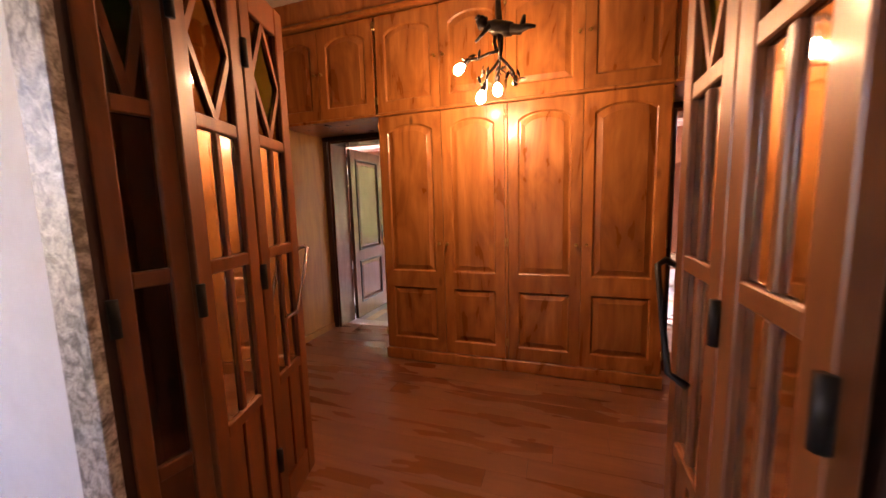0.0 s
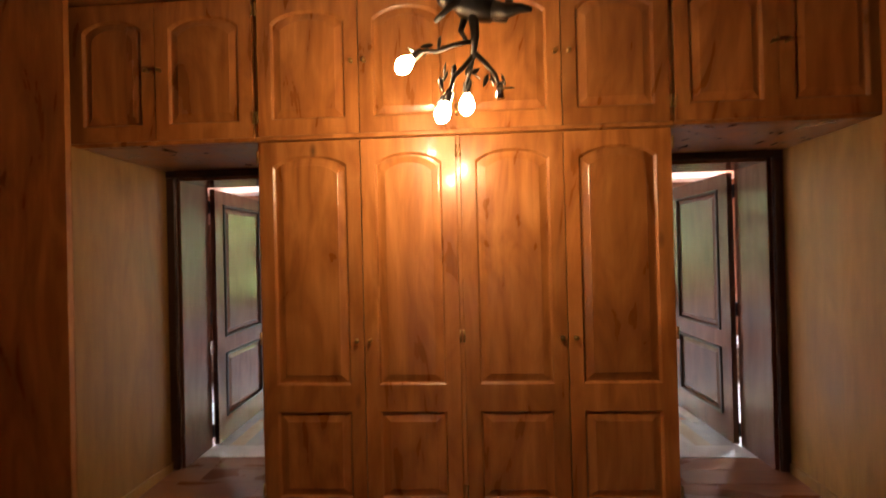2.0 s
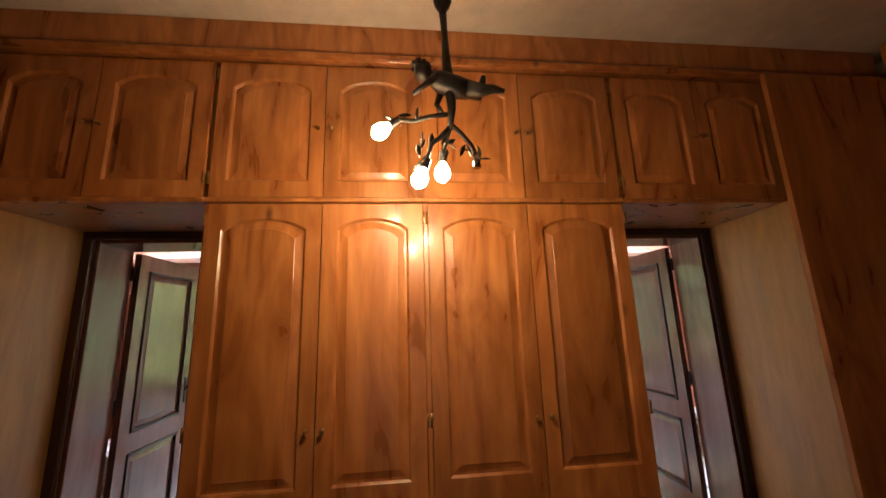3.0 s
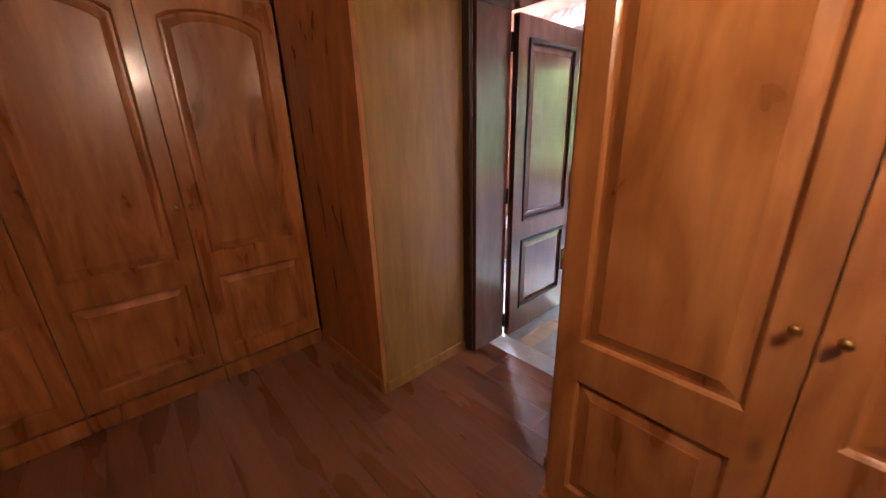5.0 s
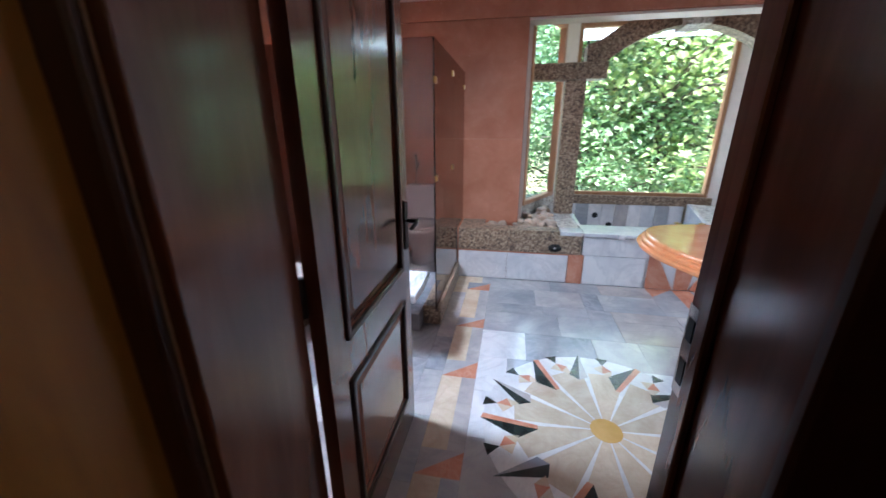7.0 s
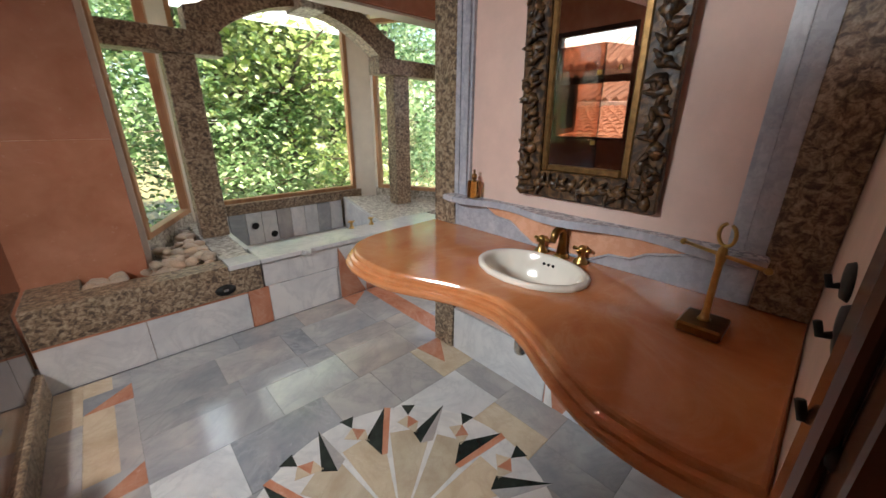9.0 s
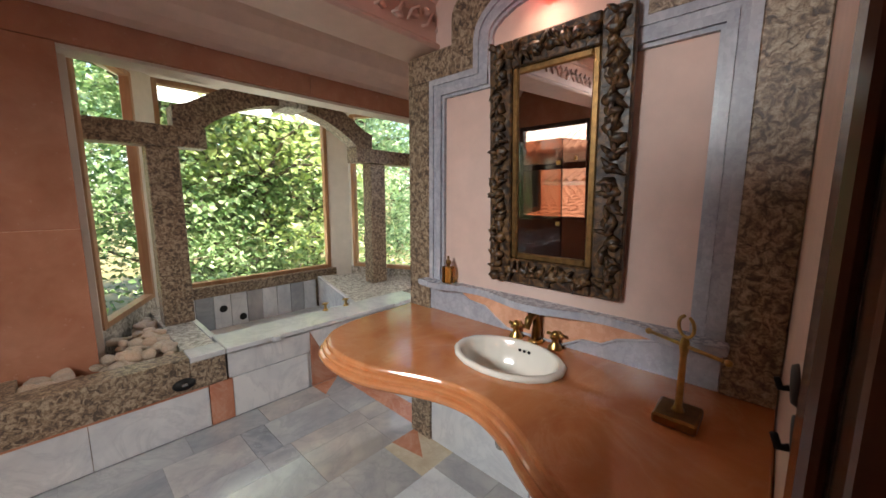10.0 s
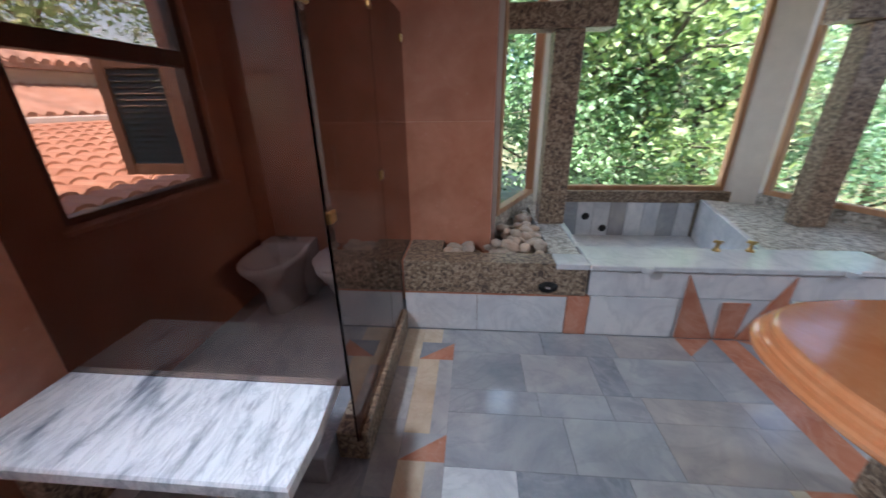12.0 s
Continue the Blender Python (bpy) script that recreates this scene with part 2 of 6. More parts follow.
M_CERAMIC = plain("glazed_ceramic", (0.78, 0.74, 0.66), 0.12, mottling=0.03, coat=0.5)
M_CERAMIC_G = plain("grey_ceramic", (0.55, 0.56, 0.6), 0.15, mottling=0.03, coat=0.4)
M_BRASS = plain("aged_brass", (0.55, 0.36, 0.13), 0.28, 1.0, 0.3, 30)
M_BRASS_D = plain("dark_brass", (0.30, 0.17, 0.06), 0.3, 1.0, 0.35, 30)
M_CHROME = plain("worn_chrome", (0.62, 0.6, 0.57), 0.18, 1.0, 0.1, 30)
M_IRON = plain("black_iron", (0.02, 0.018, 0.017), 0.5, 0.6, 0.4, 25)
M_BRONZE = plain("dark_bronze", (0.05, 0.045, 0.04), 0.42, 0.8, 0.5, 20)
M_GILT = granite("dark_gilt_carving", (0.065, 0.032, 0.014), (0.16, 0.085, 0.034), (0.012, 0.007, 0.004), 0.38, 34, 0.5)
M_GILT_E = plain("gilt_moulding", (0.28, 0.16, 0.06), 0.35, 0.8, 0.4, 40)
M_MIRROR, _nt, _b = base_mat("mirror_silver", 0.01, 1.0)
_b.inputs["Base Color"].default_value = (0.88, 0.88, 0.87, 1)
M_GLASS = glass("clear_glass", (1, 1, 1))
M_SMOKE = glass("brown_tinted_glass", (0.16, 0.07, 0.042))
M_SMOKE_L = glass("light_tinted_glass", (0.34, 0.23, 0.18))
M_AMBER = glass("amber_glass", (0.50, 0.26, 0.05), 0.04, wavy=0.03)
M_GREENGL = glass("green_glass", (0.14, 0.55, 0.03), 0.06, wavy=0.03)
M_BULB = glow("lit_bulb", (1.0, 0.66, 0.35), 33.0)
M_REDLAMP = glow("red_lamp_shade", (1.0, 0.05, 0.02), 2.0)
M_REDBULB = glow("small_bulb", (1.0, 0.75, 0.6), 30.0)
M_AMBERLIQ = glass("amber_bottle_glass", (0.75, 0.4, 0.1), 0.02)
M_ROOFTILE = stone("terracotta_roof_tile", [(0.25, (0.40, 0.22, 0.16)), (0.5, (0.53, 0.34, 0.26)), (0.75, (0.63, 0.46, 0.38))], 5, 0.75, None, 3, 0.35)
M_LOUVER = plain("green_louver_paint", (0.03, 0.06, 0.05), 0.5)
M_GROUND = stone("dry_undergrowth", [(0.25, (0.07, 0.08, 0.025)), (0.5, (0.19, 0.16, 0.06)), (0.75, (0.30, 0.25, 0.12))], 0.8, 0.95, None, 3, 0.0, shift=False)
M_BARK = stone("grey_bark", [(0.3, (0.09, 0.07, 0.05)), (0.7, (0.2, 0.16, 0.12))], 9, 0.9)
M_PALEWOODTRIM = plain("cream_bay_paint", (0.66, 0.60, 0.52), 0.55, mottling=0.08)


def leaf_mat(name, a, bcol, c):
    m, nt, b = base_mat(name, 0.45)
    geo = nt.nodes.new("ShaderNodeNewGeometry")
    r = ramp(nt, [(0.0, a), (0.5, bcol), (1.0, c)])
    nt.links.new(geo.outputs["Random Per Island"], r.inputs["Fac"])
    nt.links.new(r.outputs[0], b.inputs["Base Color"])
    tr = nt.nodes.new("ShaderNodeBsdfTranslucent")
    nt.links.new(r.outputs[0], tr.inputs["Color"])
    ms = nt.nodes.new("ShaderNodeMixShader")
    ms.inputs[0].default_value = 0.45
    nt.links.new(b.outputs[0], ms.inputs[1])
    nt.links.new(tr.outputs[0], ms.inputs[2])
    nt.links.new(ms.outputs[0], nt.nodes["Material Output"].inputs["Surface"])
    return m


# leaf colours paler than real leaves, to carry sunlit brightness; M_LEAVES_Y the most
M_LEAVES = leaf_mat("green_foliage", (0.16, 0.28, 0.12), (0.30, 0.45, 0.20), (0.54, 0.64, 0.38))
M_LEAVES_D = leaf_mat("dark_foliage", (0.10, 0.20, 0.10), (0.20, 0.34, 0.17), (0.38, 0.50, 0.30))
M_LEAVES_Y = leaf_mat("yellow_green_foliage_painted_sun", (0.34, 0.46, 0.14), (0.52, 0.62, 0.24), (0.70, 0.74, 0.42))
M_GRASS = leaf_mat("dry_grass", (0.34, 0.27, 0.10), (0.46, 0.38, 0.17), (0.28, 0.32, 0.10))

# ---- mesh helpers ----
ORIGIN = {}


def thing(name, at, label, category, group="", kind=""):
    ob = new(name)
    ob.location = at
    ob.empty_display_size = 0.1
    ORIGIN[ob] = Vector(at)
    return tagged(ob, label, category, group, kind)


def finish(bm, smooth=False):
    bmesh.ops.recalc_face_normals(bm, faces=bm.faces)
    me = bpy.data.meshes.new("mesh")
    bm.to_mesh(me)
    bm.free()
    if smooth:
        for p in me.polygons:
            p.use_smooth = True
    return me


def part(name, bm, material, parent, label="", smooth=False):
    """One mesh under a thing or a part; the mesh is given in world coordinates."""
    o = ORIGIN[parent]
    bmesh.ops.translate(bm, verts=bm.verts, vec=-o)
    me = finish(bm, smooth)
    me.materials.append(material)
    ob = new(name, me)
    ob.parent = parent
    ORIGIN[ob] = o
    return tagged(ob, label)


def solid(name, bm, material, label="", category="", kind="", group="", smooth=False, at=None):
    """A top-level mesh of its own, given in world coordinates."""
    o = Vector(at) if at else Vector((0, 0, 0))
    bmesh.ops.translate(bm, verts=bm.verts, vec=-o)
    me = finish(bm, smooth)
    me.materials.append(material)
    ob = new(name, me)
    ob.location = o
    ORIGIN[ob] = o
    return tagged(ob, label, category, group, kind)


def box(x0, x1, y0, y1, z0, z1, bevel=0.0, bm=None, seg=1):
    bm = bm or bmesh.new()
    vs = [bm.verts.new((x, y, z)) for x in sorted((x0, x1)) for y in sorted((y0, y1)) for z in sorted((z0, z1))]
    fs = [bm.faces.new([vs[i] for i in f]) for f in ((0, 1, 3, 2), (4, 6, 7, 5), (0, 4, 5, 1), (2, 3, 7, 6), (0, 2, 6, 4), (1, 5, 7, 3))]
    if bevel:
        es = list({e for f in fs for e in f.edges})
        bmesh.ops.bevel(bm, geom=es, offset=bevel, segments=seg, profile=0.6, affect="EDGES")
    return bm


def prism(pts, a0, a1, axis="z", bevel=0.0, bm=None, seg=1):
    """A polygon pushed along an axis. pts: (x, y) for z, (x, z) for y, (y, z) for x."""
    bm = bm or bmesh.new()
    put = {"z": lambda u, v, a: (u, v, a), "y": lambda u, v, a: (u, a, v), "x": lambda u, v, a: (a, u, v)}[axis]
    lo = [bm.verts.new(put(u, v, a0)) for u, v in pts]
    hi = [bm.verts.new(put(u, v, a1)) for u, v in pts]
    n = len(pts)
    fs = [bm.faces.new(lo), bm.faces.new(hi)]
    for i in range(n):
        bm.faces.new((lo[i], lo[(i + 1) % n], hi[(i + 1) % n], hi[i]))
    if bevel:
        es = list({e for f in fs for e in f.edges})
        bmesh.ops.bevel(bm, geom=es, offset=bevel, segments=seg, profile=0.6, affect="EDGES")
    return bm


def lathe(profile, at=(0, 0, 0), n=20, axis="z", bm=None, sx=1.0, sy=1.0):
    """Turned shape: profile of (radius, height)."""
    bm = bm or bmesh.new()
    rings = []
    for r, h in profile:
        ring = []
        for i in range(n):
            a = 2 * math.pi * i / n
            u, v = r * math.cos(a) * sx, r * math.sin(a) * sy
            p = {"z": (u, v, h), "x": (h, u, v), "y": (u, h, v)}[axis]
            ring.append(bm.verts.new((at[0] + p[0], at[1] + p[1], at[2] + p[2])))
        rings.append(ring)
    for a, b in zip(rings, rings[1:]):
        for i in range(n):
            bm.faces.new((a[i], a[(i + 1) % n], b[(i + 1) % n], b[i]))
    bm.faces.new(rings[0])
    bm.faces.new(rings[-1])
    return bm


def tube(pts, radii, n=8, bm=None):
    """A round bar through points; radii: one number or one for each point."""
    bm = bm or bmesh.new()
    pts = [Vector(p) for p in pts]
    if isinstance(radii, (int, float)):
        radii = [radii] * len(pts)
    rings = []
    for i, p in enumerate(pts):
        d = (pts[min(i + 1, len(pts) - 1)] - pts[max(i - 1, 0)]).normalized()
        a = d.orthogonal().normalized() if not rings else (prev - d * prev.dot(d)).normalized()
        prev = a
        b = d.cross(a)
        rings.append([bm.verts.new(p + (a * math.cos(2 * math.pi * k / n) + b * math.sin(2 * math.pi * k / n)) * radii[i]) for k in range(n)])
    for u, v in zip(rings, rings[1:]):
        for k in range(n):
            bm.faces.new((u[k], u[(k + 1) % n], v[(k + 1) % n], v[k]))
    bm.faces.new(rings[0])
    bm.faces.new(rings[-1])
    return bm


def blob(c, r, rough=0.0, sub=2, bm=None, seed=0):
    bm = bm or bmesh.new()
    res = bmesh.ops.create_icosphere(bm, subdivisions=sub, radius=1.0)
    for v in res["verts"]:
        k = 1 + rough * noise.noise(v.co * 1.7 + Vector((seed * 3.1, seed, 0)))
        v.co = Vector((v.co.x * r[0], v.co.y * r[1], v.co.z * r[2])) * k + Vector(c)
    return bm


def sheet(cells_u, cells_v, solid_at, a0, a1, axis):
    """A wall with openings: a grid of cells, those for which solid_at(u, v) holds are filled, a0 to a1 thick."""
    bm = bmesh.new()
    put = {"z": lambda u, v, a: (u, v, a), "y": lambda u, v, a: (u, a, v), "x": lambda u, v, a: (a, u, v)}[axis]
    nu, nv = len(cells_u) - 1, len(cells_v) - 1
    on = [[solid_at((cells_u[i] + cells_u[i + 1]) / 2, (cells_v[j] + cells_v[j + 1]) / 2) for j in range(nv)] for i in range(nu)]
    cache = {}

    def vert(i, j, a):
        k = (i, j, a)
        if k not in cache:
            cache[k] = bm.verts.new(put(cells_u[i], cells_v[j], a))
        return cache[k]

    for i in range(nu):
        for j in range(nv):
            if not on[i][j]:
                continue
            for a in (a0, a1):
                bm.faces.new([vert(i, j, a), vert(i + 1, j, a), vert(i + 1, j + 1, a), vert(i, j + 1, a)])
            for di, dj, p, q in ((-1, 0, (i, j), (i, j + 1)), (1, 0, (i + 1, j), (i + 1, j + 1)), (0, -1, (i, j), (i + 1, j)), (0, 1, (i, j + 1), (i + 1, j + 1))):
                ii, jj = i + di, j + dj
                if not (0 <= ii < nu and 0 <= jj < nv and on[ii][jj]):
                    bm.faces.new([vert(*p, a0), vert(*q, a0), vert(*q, a1), vert(*p, a1)])
    return bm


def wall_with(name, u0, u1, v0, v1, a0, a1, axis, holes, material, label):
    us = sorted({u0, u1, *[h[0] for h in holes], *[h[1] for h in holes]})
    vs = sorted({v0, v1, *[h[2] for h in holes], *[h[3] for h in holes]})
    bm = sheet(us, vs, lambda u, v: not any(h[0] < u < h[1] and h[2] < v < h[3] for h in holes), a0, a1, axis)
    return solid(name, bm, material, label, "wall", "structure")


def arch_loop(u0, u1, v0, v1, rise, inset=0.0, n=10):
    """Corner points of a panel field, counter-clockwise, its top bowed by rise."""
    u0, u1, v0, v1 = u0 + inset, u1 - inset, v0 + inset, v1 - inset
    pts = [(u0, v0), ((u0 + u1) / 2, v0), (u1, v0), (u1, (v0 + v1 - rise) / 2)]
    for i in range(n + 1):
        k = i / n
        u = u1 + (u0 - u1) * k
        pts.append((u, v1 - rise + rise * (1 - (2 * k - 1) ** 2) ** 0.75 if rise else v1))
    pts.append((u0, (v0 + v1 - rise) / 2))
    return pts


def ring_strip(bm, a, b):
    n = len(a)
    for i in range(n):
        bm.faces.new((a[i], a[(i + 1) % n], b[(i + 1) % n], b[i]))


def panelled(u0, u1, v0, v1, fields, thick, m):
    """A framed door: returns the bmesh of its frame and one for each raised field. Its front is at depth 0, m lays (u, depth, v) into the world."""
    fr = bmesh.new()
    panels = []
    cuts = [v0] + [(a[3] + b[2]) / 2 for a, b in zip(fields, fields[1:])] + [v1]

    def loop(bm, pts, d):
        return [bm.verts.new(m @ Vector((u, d, v))) for u, v in pts]

    for k, (fu0, fu1, fv0, fv1, rise) in enumerate(fields):
        o0, o1 = cuts[k], cuts[k + 1]
        inner = arch_loop(fu0, fu1, fv0, fv1, rise)
        outer = []
        for i, (u, v) in enumerate(inner):
            n = len(inner)
            if i == 0:
                outer.append((u0, o0))
            elif i == 1:
                outer.append((u, o0))
            elif i == 2:
                outer.append((u1, o0))
            elif i == 3:
                outer.append((u1, v))
            elif i == n - 1:
                outer.append((u0, v))
            else:
                kk = (i - 4) / (n - 6)
                outer.append((u1 + (u0 - u1) * kk, o1))
        lo, li = loop(fr, outer, 0), loop(fr, inner, 0)
        ring_strip(fr, lo, li)
        l2 = loop(fr, arch_loop(fu0, fu1, fv0, fv1, rise, 0.007), 0.006)
        ring_strip(fr, li, l2)
        l3 = loop(fr, arch_loop(fu0, fu1, fv0, fv1, rise, 0.012), 0.014)
        ring_strip(fr, l2, l3)
        back = loop(fr, outer, thick)
        ring_strip(fr, lo, back)
        fr.faces.new(back)
        pb = bmesh.new()
        p0 = loop(pb, arch_loop(fu0, fu1, fv0, fv1, rise, 0.010), 0.012)
        p1 = loop(pb, arch_loop(fu0, fu1, fv0, fv1, rise, 0.022), 0.0115)
        p2 = loop(pb, arch_loop(fu0, fu1, fv0, fv1, rise * 0.92, 0.050), 0.0035)
        p3 = loop(pb, arch_loop(fu0, fu1, fv0, fv1, rise * 0.92, 0.053), 0.0015)
        ring_strip(pb, p0, p1)
        ring_strip(pb, p1, p2)
        ring_strip(pb, p2, p3)
        pb.faces.new(p3)
        panels.append(pb)
    return fr, panels


def frame_m(u_axis, d_axis, at):
    """Lays door coordinates (u, depth, v) into the world: u_axis and d_axis are (x, y) unit vectors."""
    return Matrix(((u_axis[0], d_axis[0], 0, at[0]), (u_axis[1], d_axis[1], 0, at[1]), (0, 0, 1, at[2]), (0, 0, 0, 1)))

# ---- large structure ----
# bathroom: x -3.2 to 3.2, y 0.93 to 3.92, mirrored about x = 0, bay behind y = 3.92; hall: x -2.9 to 2.9, y -2.12 to 0.58
HALL_H, BATH_H = 3.14, 2.62
DOOR_X0, DOOR_X1, DOOR_H = 1.15, 2.05, 2.08

hall_floor = solid("floor_hall", box(-2.95, 2.95, -2.30, 0.76, -0.2, -0.004), M_JAMB, "reddish brown polished board floor of the hall", "floor", "structure")
solid("floor_anteroom", box(-3.2, 3.2, -5.4, -2.30, -0.2, 0.0), M_HALLFLOOR, "brown polished stone floor before the entry", "floor", "structure")
bath_floor = solid("floor_bathroom", box(-3.3, 3.3, 0.76, 4.0, -0.2, -0.006), M_MARBLE_G, "mixed white and grey marble tile floor", "floor", "structure")
solid("ceiling_hall", box(-3.1, 3.1, -2.30, 0.76, HALL_H, HALL_H + 0.2), M_PLASTER, "plain cream plaster ceiling", "ceiling", "structure")
solid("ceiling_anteroom", box(-3.3, 3.3, -5.4, -2.30, 2.9, 3.45), M_WHITE, "plain white plaster ceiling", "ceiling", "structure")
solid("ceiling_bathroom", box(-3.3, 3.3, 0.76, 2.38, BATH_H, BATH_H + 0.83), M_PINKPAINT, "pink painted ceiling over the vanity", "ceiling", "structure")
solid("ceiling_bath_bay", box(-3.3, 3.3, 2.38, 3.92, 2.78, 3.45), M_WHITE, "white recessed ceiling before the bay", "ceiling", "structure")

wall_with("wall_bath_hall", -3.3, 3.3, 0.0, 3.3, 0.60, 0.89, "y", [(-DOOR_X1, -DOOR_X0, -0.01, DOOR_H), (DOOR_X0, DOOR_X1, -0.01, DOOR_H)], M_PINKPAINT, "pink painted wall with two doorways")
wall_with("wall_bay", -3.3, 3.3, -0.2, 3.3, 3.95, 4.12, "y", [(-1.47, 1.47, -0.21, 2.33)], M_PINKSTONE, "pink stone wall round the bay opening")
for s, nm in ((-1, "wall_west"), (1, "wall_east")):
    a0, a1 = s * 3.2, s * 3.42
    wall_with(nm, 0.76, 4.12, -0.2, 3.3, a0, a1, "x", [(2.72, 3.70, 0.97, 2.2), (1.60, 2.12, 2.02, 2.5)], M_PINKSTONE, "pink polished stone wall with a window")
    wall_with("wall_hall_side", -5.4, 0.76, -0.2, 3.3, s * 3.1, s * 3.3, "x", [(-4.7, -2.75, 0.8, 2.4)] if s < 0 else [], M_WHITE, "plain white wall behind the cabinets")
wall_with("wall_entry", -3.1, 3.1, -0.0, HALL_H, -2.285, -2.075, "y", [(-0.72, 0.80, -0.01, 2.32)], M_WHITE, "white wall with the entry doorway")
wall_with("wall_back", -3.3, 3.3, -0.2, 3.3, -5.6, -5.4, "y", [], M_WHITE, "plain white back wall")
solid("wall_partition", box(-0.08, 0.08, 0.89, 2.55, -0.1, BATH_H + 0.05), M_PINKPAINT, "pink painted partition behind the vanity", "wall", "structure")

# pink stone facing of the bay wall and the corner behind the glass cabin
for s in (-1, 1):
    for z0, z1 in ((0.0, 1.302), (1.306, 2.33), (2.334, 2.5)):
        o = solid("wall_facing", box(s * 1.472 if z1 < 2.4 else s * 0.003, s * 3.2, 3.92, 3.95, z0, z1, 0.002), M_PINKSTONE, "pink polished stone wall facing slab", "wall", "structure")

for s in (-1, 1):
    solid("trim_wall_joint", box(s * 1.472, s * 3.2, 3.9212, 3.95, 1.3025, 1.3055), M_PEACH, "pale grout joint between the wall slabs", "joint", "structure")

# cove over the bay wall, carved beam, cornice
cv = [(3.92, 2.5)] + [(3.92 - 0.34 * math.sin(a), 2.5 + 0.28 * (1 - math.cos(a))) for a in (0.3, 0.6, 0.9, 1.2, 1.5708)] + [(3.58, 2.80), (3.94, 2.80)]
solid("trim_cove", prism(cv, -3.2, 3.2, "x"), M_PINKPAINT, "pink plaster cove above the bay opening", "cove", "structure")
beam = thing("ceiling_beam", (0, 2.49, 2.27), "pink carved plaster beam across the ceiling", "beam")
part("core", box(-3.2, 3.2, 2.38, 2.60, 2.30, 2.80, 0.012), M_PINKPAINT, beam)
part("moulding", box(-3.2, 3.2, 2.35, 2.63, 2.27, 2.302, 0.012), M_PINKPAINT, beam)
part("moulding", box(-3.2, 3.2, 2.362, 2.618, 2.50, 2.54, 0.012), M_PINKPAINT, beam)
orn = bmesh.new()
rr = random.Random(4)
for k in range(64):
    x = -3.1 + k * 0.0985
    a = rr.uniform(0, 6.28)
    blob((x, 2.378, 2.40 + 0.035 * math.sin(k * 1.3)), (0.035, 0.014, 0.028), 0.5, 1, orn, k)
    tube([(x - 0.04, 2.376, 2.36), (x - 0.01, 2.37, 2.40 + 0.03 * math.cos(a)), (x + 0.03, 2.37, 2.44), (x + 0.045, 2.376, 2.41)], 0.008, 5, orn)
part("carving", orn, M_PINKPAINT, beam, "carved scrolls and leaves in pink plaster", smooth=True)

# ---- hall: cabinet wall ----


def knob(m, u, v, parent):
    c = m @ Vector((u, 0, v))
    d = (m.to_3x3() @ Vector((0, -1, 0))).normalized()
    part("knob", tube([c, c + d * 0.012, c + d * 0.016, c + d * 0.026, c + d * 0.031], [0.006, 0.005, 0.012, 0.012, 0.005], 10), M_BRASS, parent, "small brass knob", True)


def hinge(m, u, v, parent):
    bm = bmesh.new()
    c = m @ Vector((u, -0.004, v))
    tube([c - Vector((0, 0, 0.032)), c + Vector((0, 0, 0.032))], 0.006, 8, bm)
    part("hinge", bm, M_BRASS, parent, "brass hinge", True)


def cab_door(parent, m, u0, u1, v0, v1, split=None, knob_side=0, rise=0.055, knob_v=1.045, hinges=(), stile=0.075):
    """A framed cabinet door with a bowed upper field and, if split is given, a plain lower one."""
    g = 0.0025
    fields = []
    if split:
        fields.append((u0 + stile, u1 - stile, v0 + 0.10, split - 0.07, 0.0))
        fields.append((u0 + stile, u1 - stile, split + 0.07, v1 - 0.075, rise))
    else:
        fields.append((u0 + stile, u1 - stile, v0 + 0.085, v1 - 0.085, rise))
    fr, panels = panelled(u0 + g, u1 - g, v0, v1, fields, 0.022, m)
    d = part("door", fr, M_CAB, parent)
    for p in panels:
        part("panel", p, M_CAB, d)
    if knob_side:
        knob(m, u1 - 0.035 if knob_side > 0 else u0 + 0.035, knob_v, d)
    for hv in hinges:
        hinge(m, u0 - 0.004 if knob_side > 0 else u1 + 0.004, hv, d)
    return d


WX = (-1.10, -0.548, -0.03, 0.516, 1.06)
face = frame_m((1, 0), (0, 1), (0, 0, 0))
ward = thing("wardrobe", (0, 0.3, 0), "tall four-door wardrobe in varnished orange wood", "wardrobe")
part("body", box(-1.118, 1.075, 0.024, 0.60, 0.10, 2.115, 0.004), M_CAB, ward)
part("plinth", box(-1.121, 1.078, -0.012, 0.60, 0.0, 0.098, 0.006), M_CAB, ward, "low wooden plinth")
part("mullion", box(WX[2] - 0.012, WX[2] + 0.012, -0.004, 0.022, 0.10, 2.11, 0.003), M_CAB, ward)
for i in range(4):
    u0, u1 = WX[i], WX[i + 1]
    if i == 1:
        u1 -= 0.013
    if i == 2:
        u0 += 0.013
    cab_door(ward, face, u0, u1, 0.105, 2.108, 0.735, 1 if i in (0, 2) else -1, 0.055, 1.045, (2.03, 1.06, 0.25))
UV0, UV1 = 2.143, 2.90
